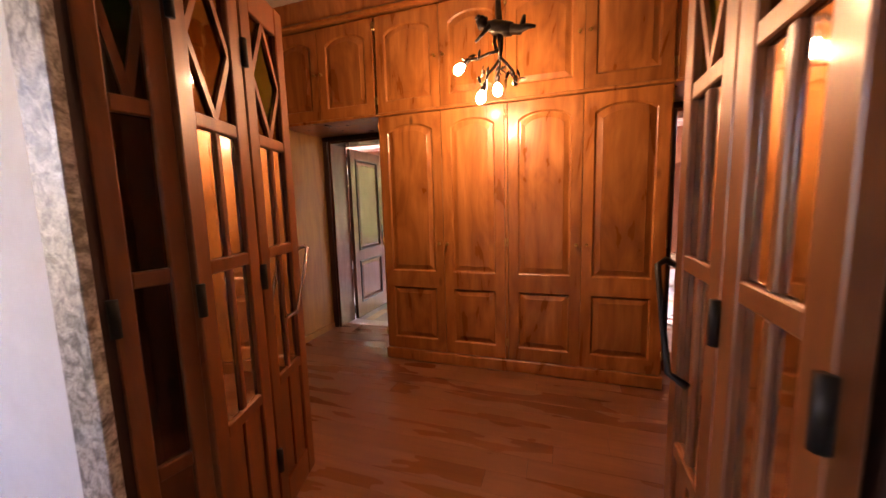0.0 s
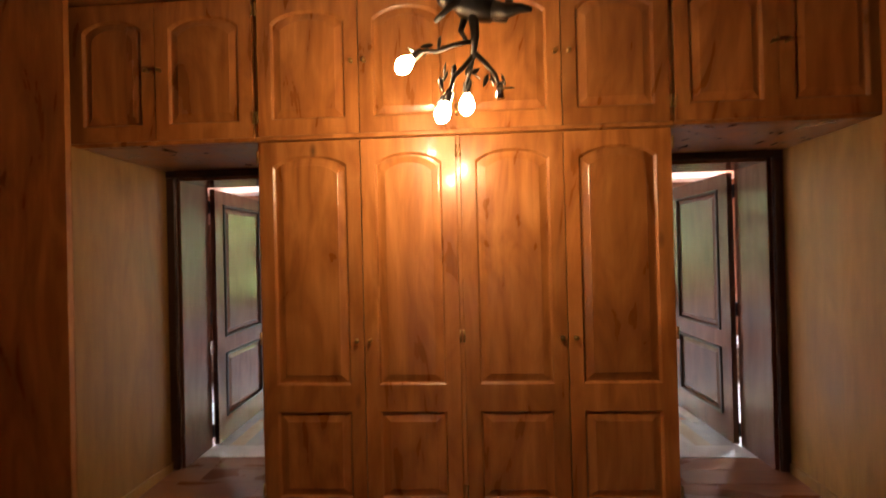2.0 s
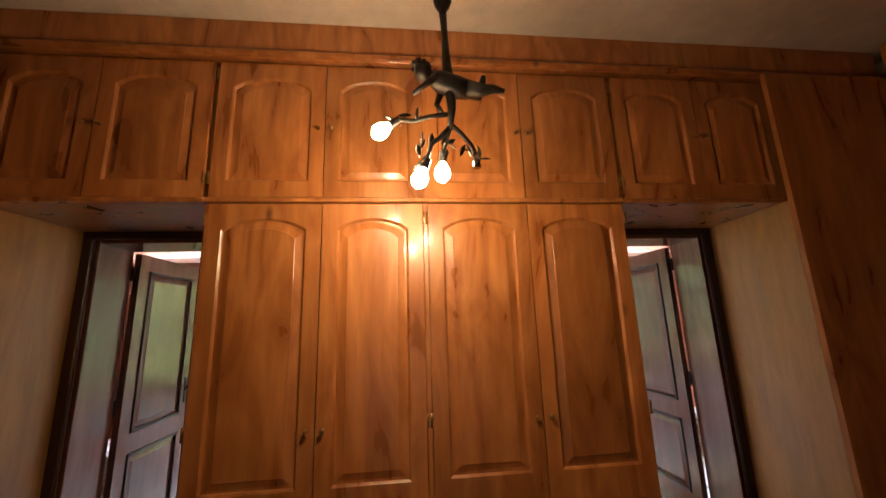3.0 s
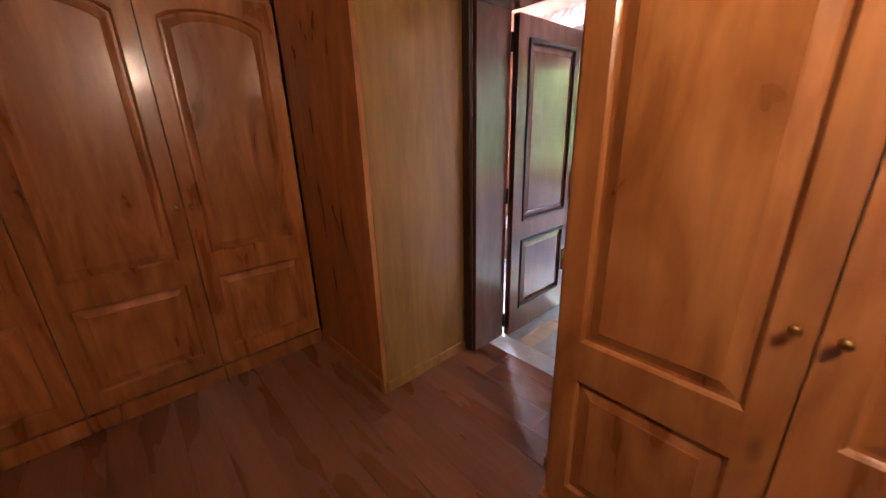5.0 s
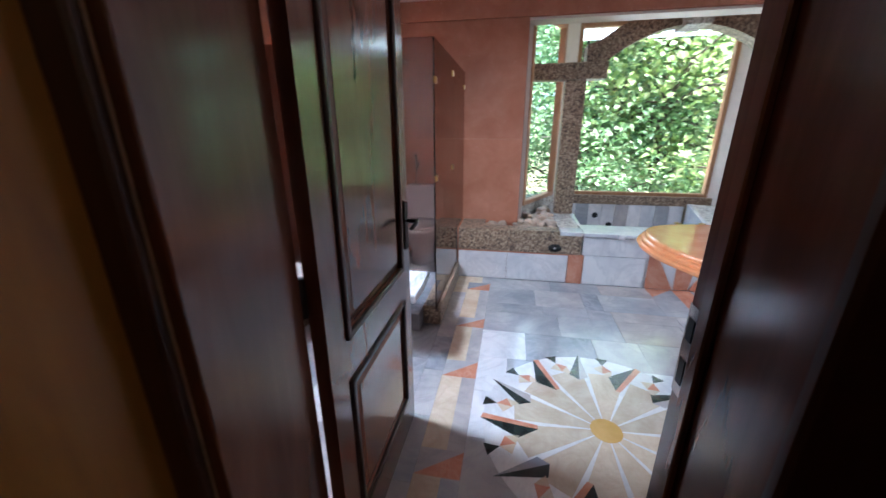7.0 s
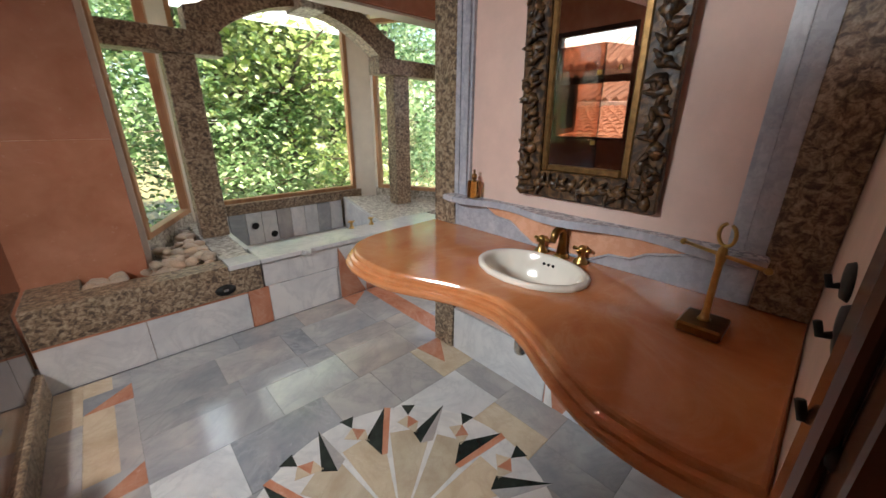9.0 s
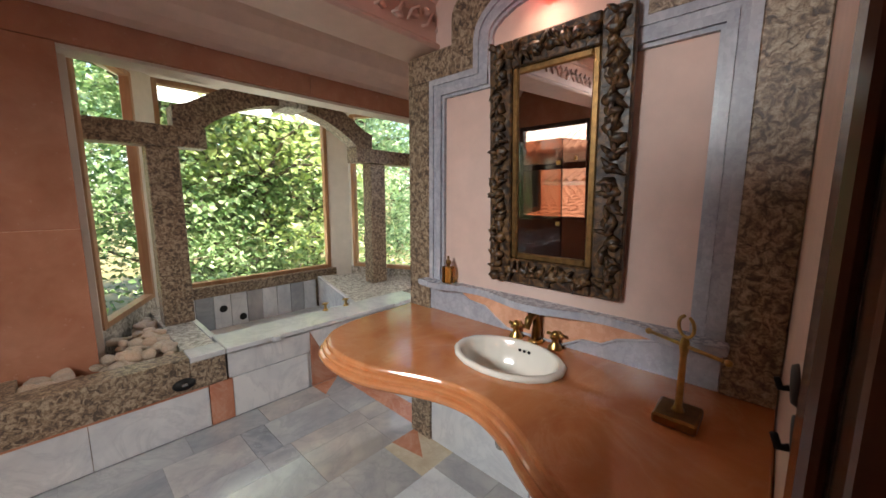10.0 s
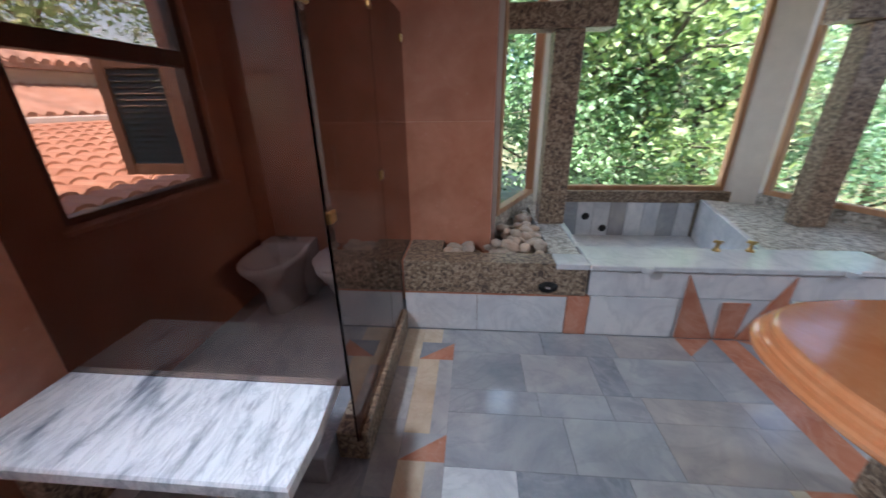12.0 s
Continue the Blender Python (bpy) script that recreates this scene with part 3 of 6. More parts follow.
for nm, lab, xs in (("upper_cabinet", "upper four-door cabinet in varnished orange wood over the wardrobe", WX), ("upper_cabinet", "upper two-door cabinet in varnished wood over the niche", (-2.16, -1.67, -1.126)), ("upper_cabinet", "upper two-door cabinet in varnished wood over the niche", (1.085, 1.60, 2.11))):
    c = thing(nm, (sum(xs) / len(xs), 0.3, UV0), lab, "cabinet", "upper cabinets")
    part("body", box(xs[0] - 0.012, xs[-1] + 0.012, 0.024, 0.60, 2.117, 2.915, 0.003), M_CAB, c)
    part("rail", box(xs[0] - 0.012, xs[-1] + 0.012, -0.006, 0.023, 2.117, 2.141, 0.004), M_CAB, c)
    for i in range(len(xs) - 1):
        cab_door(c, face, xs[i], xs[i + 1], UV0, UV1, None, 1 if i % 2 == 0 else -1, 0.06, 2.52, (2.83, 2.245))
solid("trim_frieze", box(-2.92, 2.92, -0.03, 0.6, 2.917, HALL_H, 0.004), M_CAB, "plain wooden frieze board under the ceiling", "frieze", "structure")
solid("trim_frieze_bead", prism([(-0.03, 2.917), (-0.05, 2.922), (-0.055, 2.94), (-0.04, 2.955), (-0.03, 2.965)], -2.92, 2.92, "x"), M_CAB, "wooden bead along the frieze", "moulding", "structure")

for s in (-1, 1):
    # niche panel, pier and door frame
    xn = 2.10 if s < 0 else 2.03
    solid("niche_panel", prism([(s * xn, -0.05), (s * (xn + 0.035), -0.05), (s * 2.135, 0.575), (s * 2.10, 0.575)], 0.0, 2.115), M_PALE, "smooth pale wood panel lining the doorway niche", "panel", "structure")
    solid("baseboard", prism([(s * (xn - 0.015), -0.06), (s * (xn - 0.001), -0.06), (s * 2.099, 0.57), (s * 2.085, 0.57)], 0.0, 0.07, "z", 0.004), M_PALE, "pale wooden baseboard along the niche panel", "baseboard", "structure")
    solid("pier", box(s * xn, s * 2.90, -0.08, -0.052, 0.0, 2.914), M_CAB, "narrow wooden pier beside the niche", "pier", "structure")
    solid("baseboard", box(s * (xn + 0.01), s * 2.89, -0.092, -0.081, 0.0, 0.09, 0.004), M_CAB, "wooden baseboard under the pier", "baseboard", "structure")
    d = thing("door_frame", (s * 1.68, 0.75, 0), "dark stained wooden door frame", "door frame", "bathroom door frames")
    part("casing", box(s * 2.045, s * 2.134, 0.576, 0.60, 0.0, 2.069, 0.006), M_DARK, d)
    part("casing", box(s * 1.118, s * 1.235, 0.576, 0.60, 0.0, 2.069, 0.006), M_DARK, d)
    part("casing", box(s * 1.118, s * 2.134, 0.572, 0.598, 2.07, 2.141, 0.006), M_DARK, d)
    part("jamb", box(s * 2.02, s * 2.05, 0.602, 0.89, 0.0, 2.08, 0.003), M_LEAF, d)
    part("jamb", box(s * 1.15, s * 1.212, 0.602, 0.89, 0.0, 2.08, 0.003), M_LEAF, d)
    part("head", box(s * 1.212, s * 2.02, 0.602, 0.89, 2.05, 2.08, 0.003), M_LEAF, d)
    part("stop", box(s * 1.212, s * 1.226, 0.80, 0.835, 0.0, 2.05, 0.003), M_LEAF, d)
    part("casing", box(s * 1.07, s * 1.16, 0.892, 0.91, 0.0, 2.079, 0.006), M_LEAF, d)
    part("casing", box(s * 2.045, s * 2.13, 0.892, 0.91, 0.0, 2.079, 0.006), M_LEAF, d)
    part("casing", box(s * 1.07, s * 2.13, 0.892, 0.908, 2.08, 2.16, 0.006), M_LEAF, d)
    st = part("strike_plate", box(s * 1.2125, s * 1.216, 0.846, 0.884, 0.90, 1.09), M_CHROME, d, "worn metal strike plate with dark holes")
    for z0, z1 in ((0.925, 0.98), (1.02, 1.065)):
        part("latch_hole", box(s * 1.216, s * 1.2175, 0.855, 0.875, z0, z1, 0.0), M_IRON, st)
    # the leaf stands open into the bathroom
    leaf = thing("door_leaf", (s * 2.03, 0.91, 0), "brown varnished two-panel door standing open", "door", "bathroom doors")
    fr, panels = panelled(0.0, 0.735, 0.012, 2.04, [(0.11, 0.625, 0.20, 0.70, 0.0), (0.11, 0.625, 0.85, 1.92, 0.0)], 0.040, frame_m((0, 1), (s, 0), (s * 1.978, 0.905, 0)))
    slab_d = part("slab", fr, M_LEAF, leaf)
    for p in panels:
        part("panel", p, M_LEAF, slab_d)
    for (fu0, fu1, fv0, fv1) in ((0.10, 0.635, 0.19, 0.71), (0.10, 0.635, 0.84, 1.93)):
        bm = bmesh.new()
        for a in (box(fu0, fu1, -0.009, 0.004, fv0, fv0 + 0.022, 0.004), box(fu0, fu1, -0.009, 0.004, fv1 - 0.022, fv1, 0.004), box(fu0, fu0 + 0.022, -0.009, 0.004, fv0, fv1, 0.004), box(fu1 - 0.022, fu1, -0.009, 0.004, fv0, fv1, 0.004)):
            me = bpy.data.meshes.new("t")
            a.to_mesh(me)
            a.free()
            bm.from_mesh(me)
            bpy.data.meshes.remove(me)
        bm.transform(frame_m((0, 1), (s, 0), (s * 1.978, 0.905, 0)))
        part("panel_moulding", bm, M_DARK, slab_d, "dark moulding round the panel")
    hd = part("handle_plate", box(s * 1.970, s * 1.977, 1.575, 1.615, 0.92, 1.12, 0.003), M_IRON, leaf, "black iron handle plate")
    part("lever", tube([(s * 1.97, 1.595, 1.04), (s * 1.925, 1.595, 1.04), (s * 1.92, 1.56, 1.04), (s * 1.922, 1.49, 1.035)], [0.009, 0.009, 0.009, 0.007], 8), M_IRON, hd, "black iron lever", True)
    for hz in (0.12, 1.02, 1.90):
        part("hinge", tube([(s * 2.025, 0.898, hz - 0.05), (s * 2.025, 0.898, hz + 0.05)], 0.012, 8), M_IRON, leaf, "black iron hinge", True)
    # side cabinets of the hall
    wm = frame_m((0, -1) if s < 0 else (0, 1), (s, 0), (s * 2.90, 0, 0))
    for k in range(3):
        y1 = -0.094 - k * 0.62
        y0 = y1 - 0.62
        c = thing("side_cabinet", (s * 3.0, (y0 + y1) / 2, 0), "tall side cabinet in varnished orange wood", "cabinet", "side cabinets")
        part("body", box(s * 2.924, s * 3.09, y0 + 0.002, y1 - 0.002, 0.10, 2.115), M_CAB, c)
        part("plinth", box(s * 2.89, s * 3.09, y0 + 0.002, y1 - 0.002, 0.0, 0.098, 0.004), M_CAB, c)
        us = (-y1, -y0) if s < 0 else (y0, y1)
        cab_door(c, wm, us[0], us[1], 0.105, 2.108, 0.735, 1 if k % 2 == 0 else -1, 0.055, 1.09)
        c2 = thing("side_upper_cabinet", (s * 3.0, (y0 + y1) / 2, 2.117), "upper side cabinet in varnished orange wood", "cabinet", "side cabinets")
        part("body", box(s * 2.924, s * 3.09, y0 + 0.002, y1 - 0.002, 2.117, 3.13), M_CAB, c2)
        cab_door(c2, wm, us[0], us[1], 2.143, 2.90, None, 1 if k % 2 == 0 else -1, 0.06, 2.52)
        part("frieze", box(s * 2.87, s * 2.923, y0 + 0.001, y1 - 0.001, 2.915, 3.135, 0.004), M_CAB, c2)

# ---- entry: granite surround and folding glazed doors ----
def entry_leaf(at, ang, W, sw, s, label, green=False, lever=False):
    """A glazed folding leaf that runs from its hinge at the plan point `at`, ang degrees to the left of +y, towards the side s."""
    a = radians(ang)
    ud = (-math.sin(a), math.cos(a))
    dd = (s * math.cos(a), s * math.sin(a))
    lf = thing("folding_door_leaf", (at[0], at[1], 0), label, "door", "entry doors")
    m = frame_m(ud, dd, (at[0], at[1], 0))
    T = 0.04

    def bar(name, u0, u1, v0, v1, d0=0.0, d1=T, mat=M_ENTRY, lab=""):
        b = box(u0, u1, d0, d1, v0, v1, 0.004)
        b.transform(m)
        return part(name, b, mat, lf, lab)

    bar("stile", 0, sw, 0.012, 2.25)
    bar("stile", W - sw, W, 0.012, 2.25)
    for v in (0.012, 0.60, 1.165, 1.625, 2.13):
        bar("rail", sw, W - sw, v, v + {0.012: 0.14, 2.13: 0.12}.get(v, 0.045), 0.002, T - 0.002)
    halves = ((sw, W / 2 - 0.013), (W / 2 + 0.013, W - sw)) if W > 0.25 else ((sw, W - sw),)
    for v0, v1, kind in ((0.152, 0.60, 0), (0.645, 1.165, 1), (1.21, 1.625, 1)):
        if W > 0.25:
            bar("muntin", W / 2 - 0.013, W / 2 + 0.013, v0, v1, 0.006, T - 0.006)
        for u0, u1 in halves:
            if kind:
                bar("pane", u0, u1, v0, v1, 0.017, 0.021, M_AMBER, "amber textured glass pane")
            else:
                bar("lower_panel", u0, u1, v0, v1, 0.013, 0.027)
    cu, cv2, hu, hv = W / 2, 1.90, W / 2 - sw, 0.23
    for p0, q0 in (((-1, 0), (0, 1)), ((0, 1), (1, 0)), ((1, 0), (0, -1)), ((0, -1), (-1, 0))):
        p, q = Vector((cu + p0[0] * hu, 0, cv2 + p0[1] * hv)), Vector((cu + q0[0] * hu, 0, cv2 + q0[1] * hv))
        nrm = Vector((-(q - p).z, 0, (q - p).x)).normalized() * 0.011
        bm = bmesh.new()
        vs = [bm.verts.new(v + Vector((0, d, 0))) for d in (0.007, T - 0.007) for v in (p + nrm, q + nrm, q - nrm, p - nrm)]
        for fc in ((0, 1, 2, 3), (4, 5, 6, 7), (0, 1, 5, 4), (1, 2, 6, 5), (2, 3, 7, 6), (3, 0, 4, 7)):
            bm.faces.new([vs[i] for i in fc])
        bm.transform(m)
        part("diamond_bar", bm, M_ENTRY, lf)
    dp = prism([(cu - hu, cv2), (cu, cv2 - hv), (cu + hu, cv2), (cu, cv2 + hv)], 0.018, 0.021, "y")
    dp.transform(m)
    part("diamond_pane", dp, M_GREENGL if green else M_AMBER, lf, "green glass diamond" if green else "amber glass diamond")
    for side in (sw, W - sw):
        for vv in (1.67, 2.13):
            tp = prism([(side, cv2), (side, vv), (cu, vv)], 0.018, 0.021, "y")
            tp.transform(m)
            part("corner_pane", tp, M_AMBER, lf)
    if lever:
        pts = [(W - 0.01, 0, 1.17), (W + 0.02, -0.02, 1.18), (W - 0.02, -0.05, 1.17), (W - 0.09, -0.05, 1.04), (W - 0.17, -0.045, 0.90), (W - 0.21, -0.01, 0.885)]
        part("lever", tube([m @ Vector(p) for p in pts], [0.010, 0.011, 0.009, 0.008, 0.009, 0.011], 8), M_CHROME if s < 0 else M_IRON, lf, "worn metal espagnolette lever", True)
    for hz in (0.3, 1.1, 1.95):
        part("hinge", tube([m @ Vector((0, -0.006, hz - 0.05)), m @ Vector((0, -0.006, hz + 0.05))], 0.013, 8), M_IRON, lf, "black iron hinge", True)


for s, xj, xg in ((-1, -0.72, -0.66), (1, 0.80, 0.78)):
    solid("trim_entry_granite", box(xg, xg + s * 0.127, -2.314, -2.286, 0.0, 2.45, 0.003), M_GRANITE_P, "speckled pale granite casing beside the entry", "casing", "structure")
    solid("entry_jamb", box(xj, xj - s * 0.025, -2.284, -2.07, 0.0, 2.27, 0.004), M_JAMB, "dark brown wooden entry door jamb", "jamb", "structure")
PLAIN_LEAF = "glazed folding door leaf in reddish wood, standing open"
GREEN_LEAF = "glazed folding door leaf with green diamond pane, standing open"
entry_leaf((-0.690, -2.245), -12, 0.19, 0.05, -1, "narrow glazed folding door leaf beside the jamb", True)
entry_leaf((-0.640, -2.050), 17, 0.352, 0.07, -1, PLAIN_LEAF)
entry_leaf((-0.745, -1.705), 17, 0.352, 0.07, -1, GREEN_LEAF, True, True)
entry_leaf((0.712, -2.28), -0.5, 0.345, 0.07, 1, PLAIN_LEAF)
entry_leaf((0.715, -1.93), -0.5, 0.345, 0.07, 1, GREEN_LEAF, True, True)
solid("entry_head", box(-0.72, 0.80, -2.29, -2.07, 2.27, 2.32, 0.004), M_ENTRY, "brown wooden entry door head", "door head", "structure")
solid("threshold_marble", box(-2.045, -1.155, 0.745, 0.90, -0.02, 0.003), M_MARBLE_W, "pale marble threshold strip", "threshold", "structure")
solid("threshold_marble", box(1.155, 2.045, 0.745, 0.90, -0.02, 0.003), M_MARBLE_W, "pale marble threshold strip", "threshold", "structure")
for s in (-1, 1):
    solid("hall_entry_panel", box(s * 0.86, s * 2.9, -2.072, -2.055, 0.0, HALL_H), M_ENTRY, "reddish wood panelling beside the entry", "wall", "structure")

# ---- chandelier ----
LX, LY = 0.02, -0.62
ch = thing("pendant_lamp", (LX, LY, 2.0), "bronze figure lamp with three lit bulbs", "lamp")
part("canopy", lathe([(0.0, HALL_H), (0.06, HALL_H), (0.055, HALL_H - 0.015), (0.02, HALL_H - 0.03), (0.0, HALL_H - 0.03)], (LX, LY, 0), 16), M_IRON, ch)
part("chain", tube([(LX, LY, HALL_H), (LX + 0.004, LY, 2.98), (LX - 0.003, LY, 2.86), (LX, LY, 2.76)], 0.007, 6), M_IRON, ch)
part("finial", lathe([(0.0, 2.77), (0.022, 2.765), (0.036, 2.745), (0.036, 2.72), (0.026, 2.695), (0.013, 2.675), (0.015, 2.66), (0.0, 2.655)], (LX, LY, 0), 14), M_BRONZE, ch, "turned bronze finial", True)
part("stem", tube([(LX, LY, 2.67), (LX + 0.004, LY, 2.56), (LX + 0.006, LY, 2.46), (LX + 0.012, LY, 2.36), (LX + 0.02, LY, 2.26), (LX + 0.01, LY, 2.18)], [0.014, 0.012, 0.018, 0.022, 0.015, 0.009], 9), M_BRONZE, ch, "", True)
fig = bmesh.new()
blob((LX - 0.085, LY - 0.02, 2.395), (0.034, 0.034, 0.038), 0.3, 2, fig, 1)
for k in range(9):
    a = k * 0.7
    blob((LX - 0.088 + 0.026 * math.cos(a), LY - 0.018 + 0.026 * math.sin(a), 2.418 + 0.008 * math.sin(a * 2)), (0.014, 0.014, 0.012), 0.3, 1, fig, k)
tube([(LX - 0.06, LY - 0.01, 2.385), (LX - 0.02, LY, 2.372), (LX + 0.04, LY, 2.352), (LX + 0.085, LY + 0.005, 2.345)], [0.022, 0.040, 0.042, 0.036], 10, fig)
tube([(LX + 0.08, LY + 0.012, 2.348), (LX + 0.125, LY + 0.015, 2.335), (LX + 0.14, LY + 0.02, 2.375), (LX + 0.15, LY + 0.02, 2.415)], [0.030, 0.024, 0.017, 0.010], 8, fig)
tube([(LX + 0.08, LY - 0.012, 2.34), (LX + 0.13, LY - 0.02, 2.328), (LX + 0.175, LY - 0.02, 2.335), (LX + 0.215, LY - 0.02, 2.328)], [0.030, 0.024, 0.016, 0.008], 8, fig)
tube([(LX - 0.04, LY - 0.03, 2.37), (LX - 0.075, LY - 0.05, 2.325), (LX - 0.12, LY - 0.04, 2.29)], [0.015, 0.011, 0.008], 7, fig)
tube([(LX - 0.01, LY + 0.03, 2.36), (LX - 0.03, LY + 0.05, 2.31), (LX - 0.01, LY + 0.03, 2.26)], [0.015, 0.011, 0.008], 7, fig)
part("figure", fig, M_BRONZE, ch, "dark bronze hanging figure", True)
BULBS = [((-0.235, -0.60, 2.165), (-0.16, -0.61, 2.215)), ((-0.088, -0.62, 1.975), (-0.055, -0.62, 2.055)), ((0.006, -0.55, 2.045), (0.006, -0.57, 2.11))]
arms = [[(LX + 0.005, LY, 2.24), (-0.04, -0.61, 2.235), (-0.10, -0.61, 2.215), (-0.165, -0.61, 2.222)], [(LX + 0.01, LY, 2.19), (-0.005, -0.62, 2.15), (-0.04, -0.62, 2.12), (-0.055, -0.62, 2.06)], [(LX + 0.01, LY, 2.19), (0.02, -0.58, 2.16), (0.006, -0.57, 2.115)], [(LX + 0.015, LY, 2.20), (0.07, -0.62, 2.165), (0.105, -0.62, 2.12), (0.12, -0.62, 2.075)]]
for a in arms:
    part("arm", tube(a, [0.009] * (len(a) - 1) + [0.007], 7), M_BRONZE, ch, "curved bronze branch", True)
rl = random.Random(3)
for k in range(22):
    a = arms[k % 4]
    p = Vector(a[-1 - (k // 4) % 2]) + Vector((rl.uniform(-0.035, 0.035), rl.uniform(-0.02, 0.02), rl.uniform(-0.02, 0.035)))
    bm = bmesh.new()
    tube([(-0.024, 0, 0), (-0.008, 0, 0.004), (0.01, 0, 0.003), (0.026, 0, -0.005)], [0.002, 0.010, 0.008, 0.001], 6, bm)
    bm.transform(Matrix.Translation(p) @ Euler((rl.uniform(0, 6), rl.uniform(0, 6), 0)).to_matrix().to_4x4() @ Matrix.Diagonal((1, 1, 0.4, 1)))
    part("bronze_leaf", bm, M_BRONZE, ch, "", True)
part("socket", tube([(0.12, -0.62, 2.09), (0.122, -0.62, 2.035)], [0.012, 0.016], 8), M_CHROME, ch, "empty metal socket", True)
for c, s0 in BULBS:
    d = (Vector(c) - Vector(s0)).normalized()
    part("socket", tube([Vector(s0) - d * 0.01, Vector(s0) + d * 0.03], [0.012, 0.016], 10), M_BRONZE, ch)
    s1 = Vector(s0) + d * 0.03
    part("bulb", tube([s1, s1 + d * 0.012, s1 + d * 0.03, s1 + d * 0.05, s1 + d * 0.065, s1 + d * 0.075], [0.010, 0.018, 0.028, 0.029, 0.02, 0.006], 14), M_BULB, ch, "lit warm bulb", True)

# ---- bathroom: bay, tub and planter ----
def bay_pts(s):
    return [(s * 0.86, 5.2), (s * 1.02, 5.02), (s * 1.45, 4.15)]


# bay shell: sill wall, head and the glazed sides
solid("floor_bay", prism([(-1.6, 3.9), (1.6, 3.9), (1.6, 4.1), (1.15, 5.12), (0.95, 5.4), (-0.95, 5.4), (-1.15, 5.12), (-1.6, 4.1)], -0.3, 0.08), M_GRANITE_P, "stone base under the bay", "floor", "structure")
solid("ceiling_bay", prism([(-1.7, 3.96), (1.7, 3.96), (1.7, 4.15), (1.2, 5.2), (1.0, 5.5), (-1.0, 5.5), (-1.2, 5.2), (-1.7, 4.15)], 2.56, 2.8), M_PALEWOODTRIM, "cream ceiling of the bay", "ceiling", "structure")


def bay_wall(p, q, z0, z1, t, material, name="bay_wall", label="cream painted wall of the bay"):
    p, q = Vector((*p, 0)), Vector((*q, 0))
    n = Vector((-(q - p).y, (q - p).x, 0)).normalized() * t
    pts = [p, q, q + n, p + n]
    return solid(name, prism([(v.x, v.y) for v in pts], z0, z1, "z"), material, label, "wall", "structure")


def bay_window(name, p, q, z0, z1, label, bars=()):
    """A wooden frame with one pane between two plan points; the outside lies to the side of +n."""
    p, q = Vector((*p, 0)), Vector((*q, 0))
    L = (q - p).length
    u = (q - p) / L
    n = Vector((-u.y, u.x, 0))
    if n.y < 0:
        n = -n
    m = Matrix(((u.x, n.x, 0, p.x), (u.y, n.y, 0, p.y), (0, 0, 1, 0), (0, 0, 0, 1)))
    w = thing(name, ((p + q) / 2 + Vector((0, 0, z0))), label, "window", "bay windows", "structure")

    def bar(nm, u0, u1, v0, v1, d0, d1, mat):
        b = box(u0, u1, d0, d1, v0, v1, 0.004)
        b.transform(m)
        bmesh.ops.recalc_face_normals(b, faces=b.faces)
        return part(nm, b, mat, w)

    f = 0.045
    bar("window_frame", 0, f, z0, z1, -0.02, 0.05, M_WINWOOD)
    bar("window_frame", L - f, L, z0, z1, -0.02, 0.05, M_WINWOOD)
    bar("window_frame", f, L - f, z0, z0 + f, -0.018, 0.05, M_WINWOOD)
    bar("window_frame", f, L - f, z1 - f, z1, -0.018, 0.05, M_WINWOOD)
    for uu in bars:
        bar("mullion", uu - 0.018, uu + 0.018, z0 + f, z1 - f, 0.0, 0.05, M_LOUVER)
    if p.x > -1.2:
        g = bar("pane", f - 0.005, L - f + 0.005, z0 + f - 0.005, z1 - f + 0.005, 0.02, 0.026, M_GLASS)
        g.visible_shadow = False
    return w


bay_wall((-0.95, 5.22), (0.95, 5.22), -0.2, 0.57, 0.18, M_GRANITE, "bay_sill_wall", "granite faced wall under the bay window")
bay_window("window_bay", (-0.86, 5.24), (0.86, 5.24), 0.57, 2.56, "large bay window pane in a thin pale wood frame")
for s in (-1, 1):
    a, b, c = bay_pts(s)
    solid("bay_pier", prism([(s * 0.86, 5.2), (s * 1.02, 5.0), (s * 1.10, 5.05), (s * 0.98, 5.32), (s * 0.86, 5.32)], 0.40, 2.56), M_PALEWOODTRIM, "cream pier between the bay windows", "pier", "structure")
    p, q = (s * 1.045, 4.97), (s * 1.43, 4.18)
    if s < 0:
        bay_window("window_bay_side", q, p, 0.60, 2.5, "narrow canted bay window in pale wood")
    else:
        bay_window("window_bay_side", p, q, 0.60, 2.5, "narrow canted bay window in pale wood")
    solid("bay_side_wall", prism([(s * 1.02, 5.0), (s * 1.45, 4.13), (s * 1.56, 4.13), (s * 1.13, 5.05)], -0.2, 0.60), M_GRANITE_P, "low pale stone wall under the canted window", "wall", "structure")
    solid("bay_jamb", box(s * 1.43, s * 1.58, 4.08, 4.19, 0.3, 2.56, 0.004), M_PALEWOODTRIM, "cream jamb of the bay opening", "jamb", "structure")
solid("trim_opening", box(-1.47, 1.47, 3.95, 4.14, 2.31, 2.332), M_PALEWOODTRIM, "pale head lining of the bay opening", "lining", "structure")

# deck and tub
solid("tub_apron_upper", box(-0.875, 0.875, 3.545, 3.60, 0.285, 0.462, 0.003), M_MARBLE_W, "pale marble upper apron of the bathtub", "apron", "structure")
ap = thing("tub_apron", (0, 3.57, 0), "pale marble and rose inlaid apron below the bathtub", "apron", "", "structure")
for x0, x1, mt in ((-0.855, -0.325, M_MARBLE_W), (0.325, 0.855, M_MARBLE_W)):
    part("tile", box(x0, x1, 3.54, 3.60, 0.0, 0.281, 0.002), mt, ap)
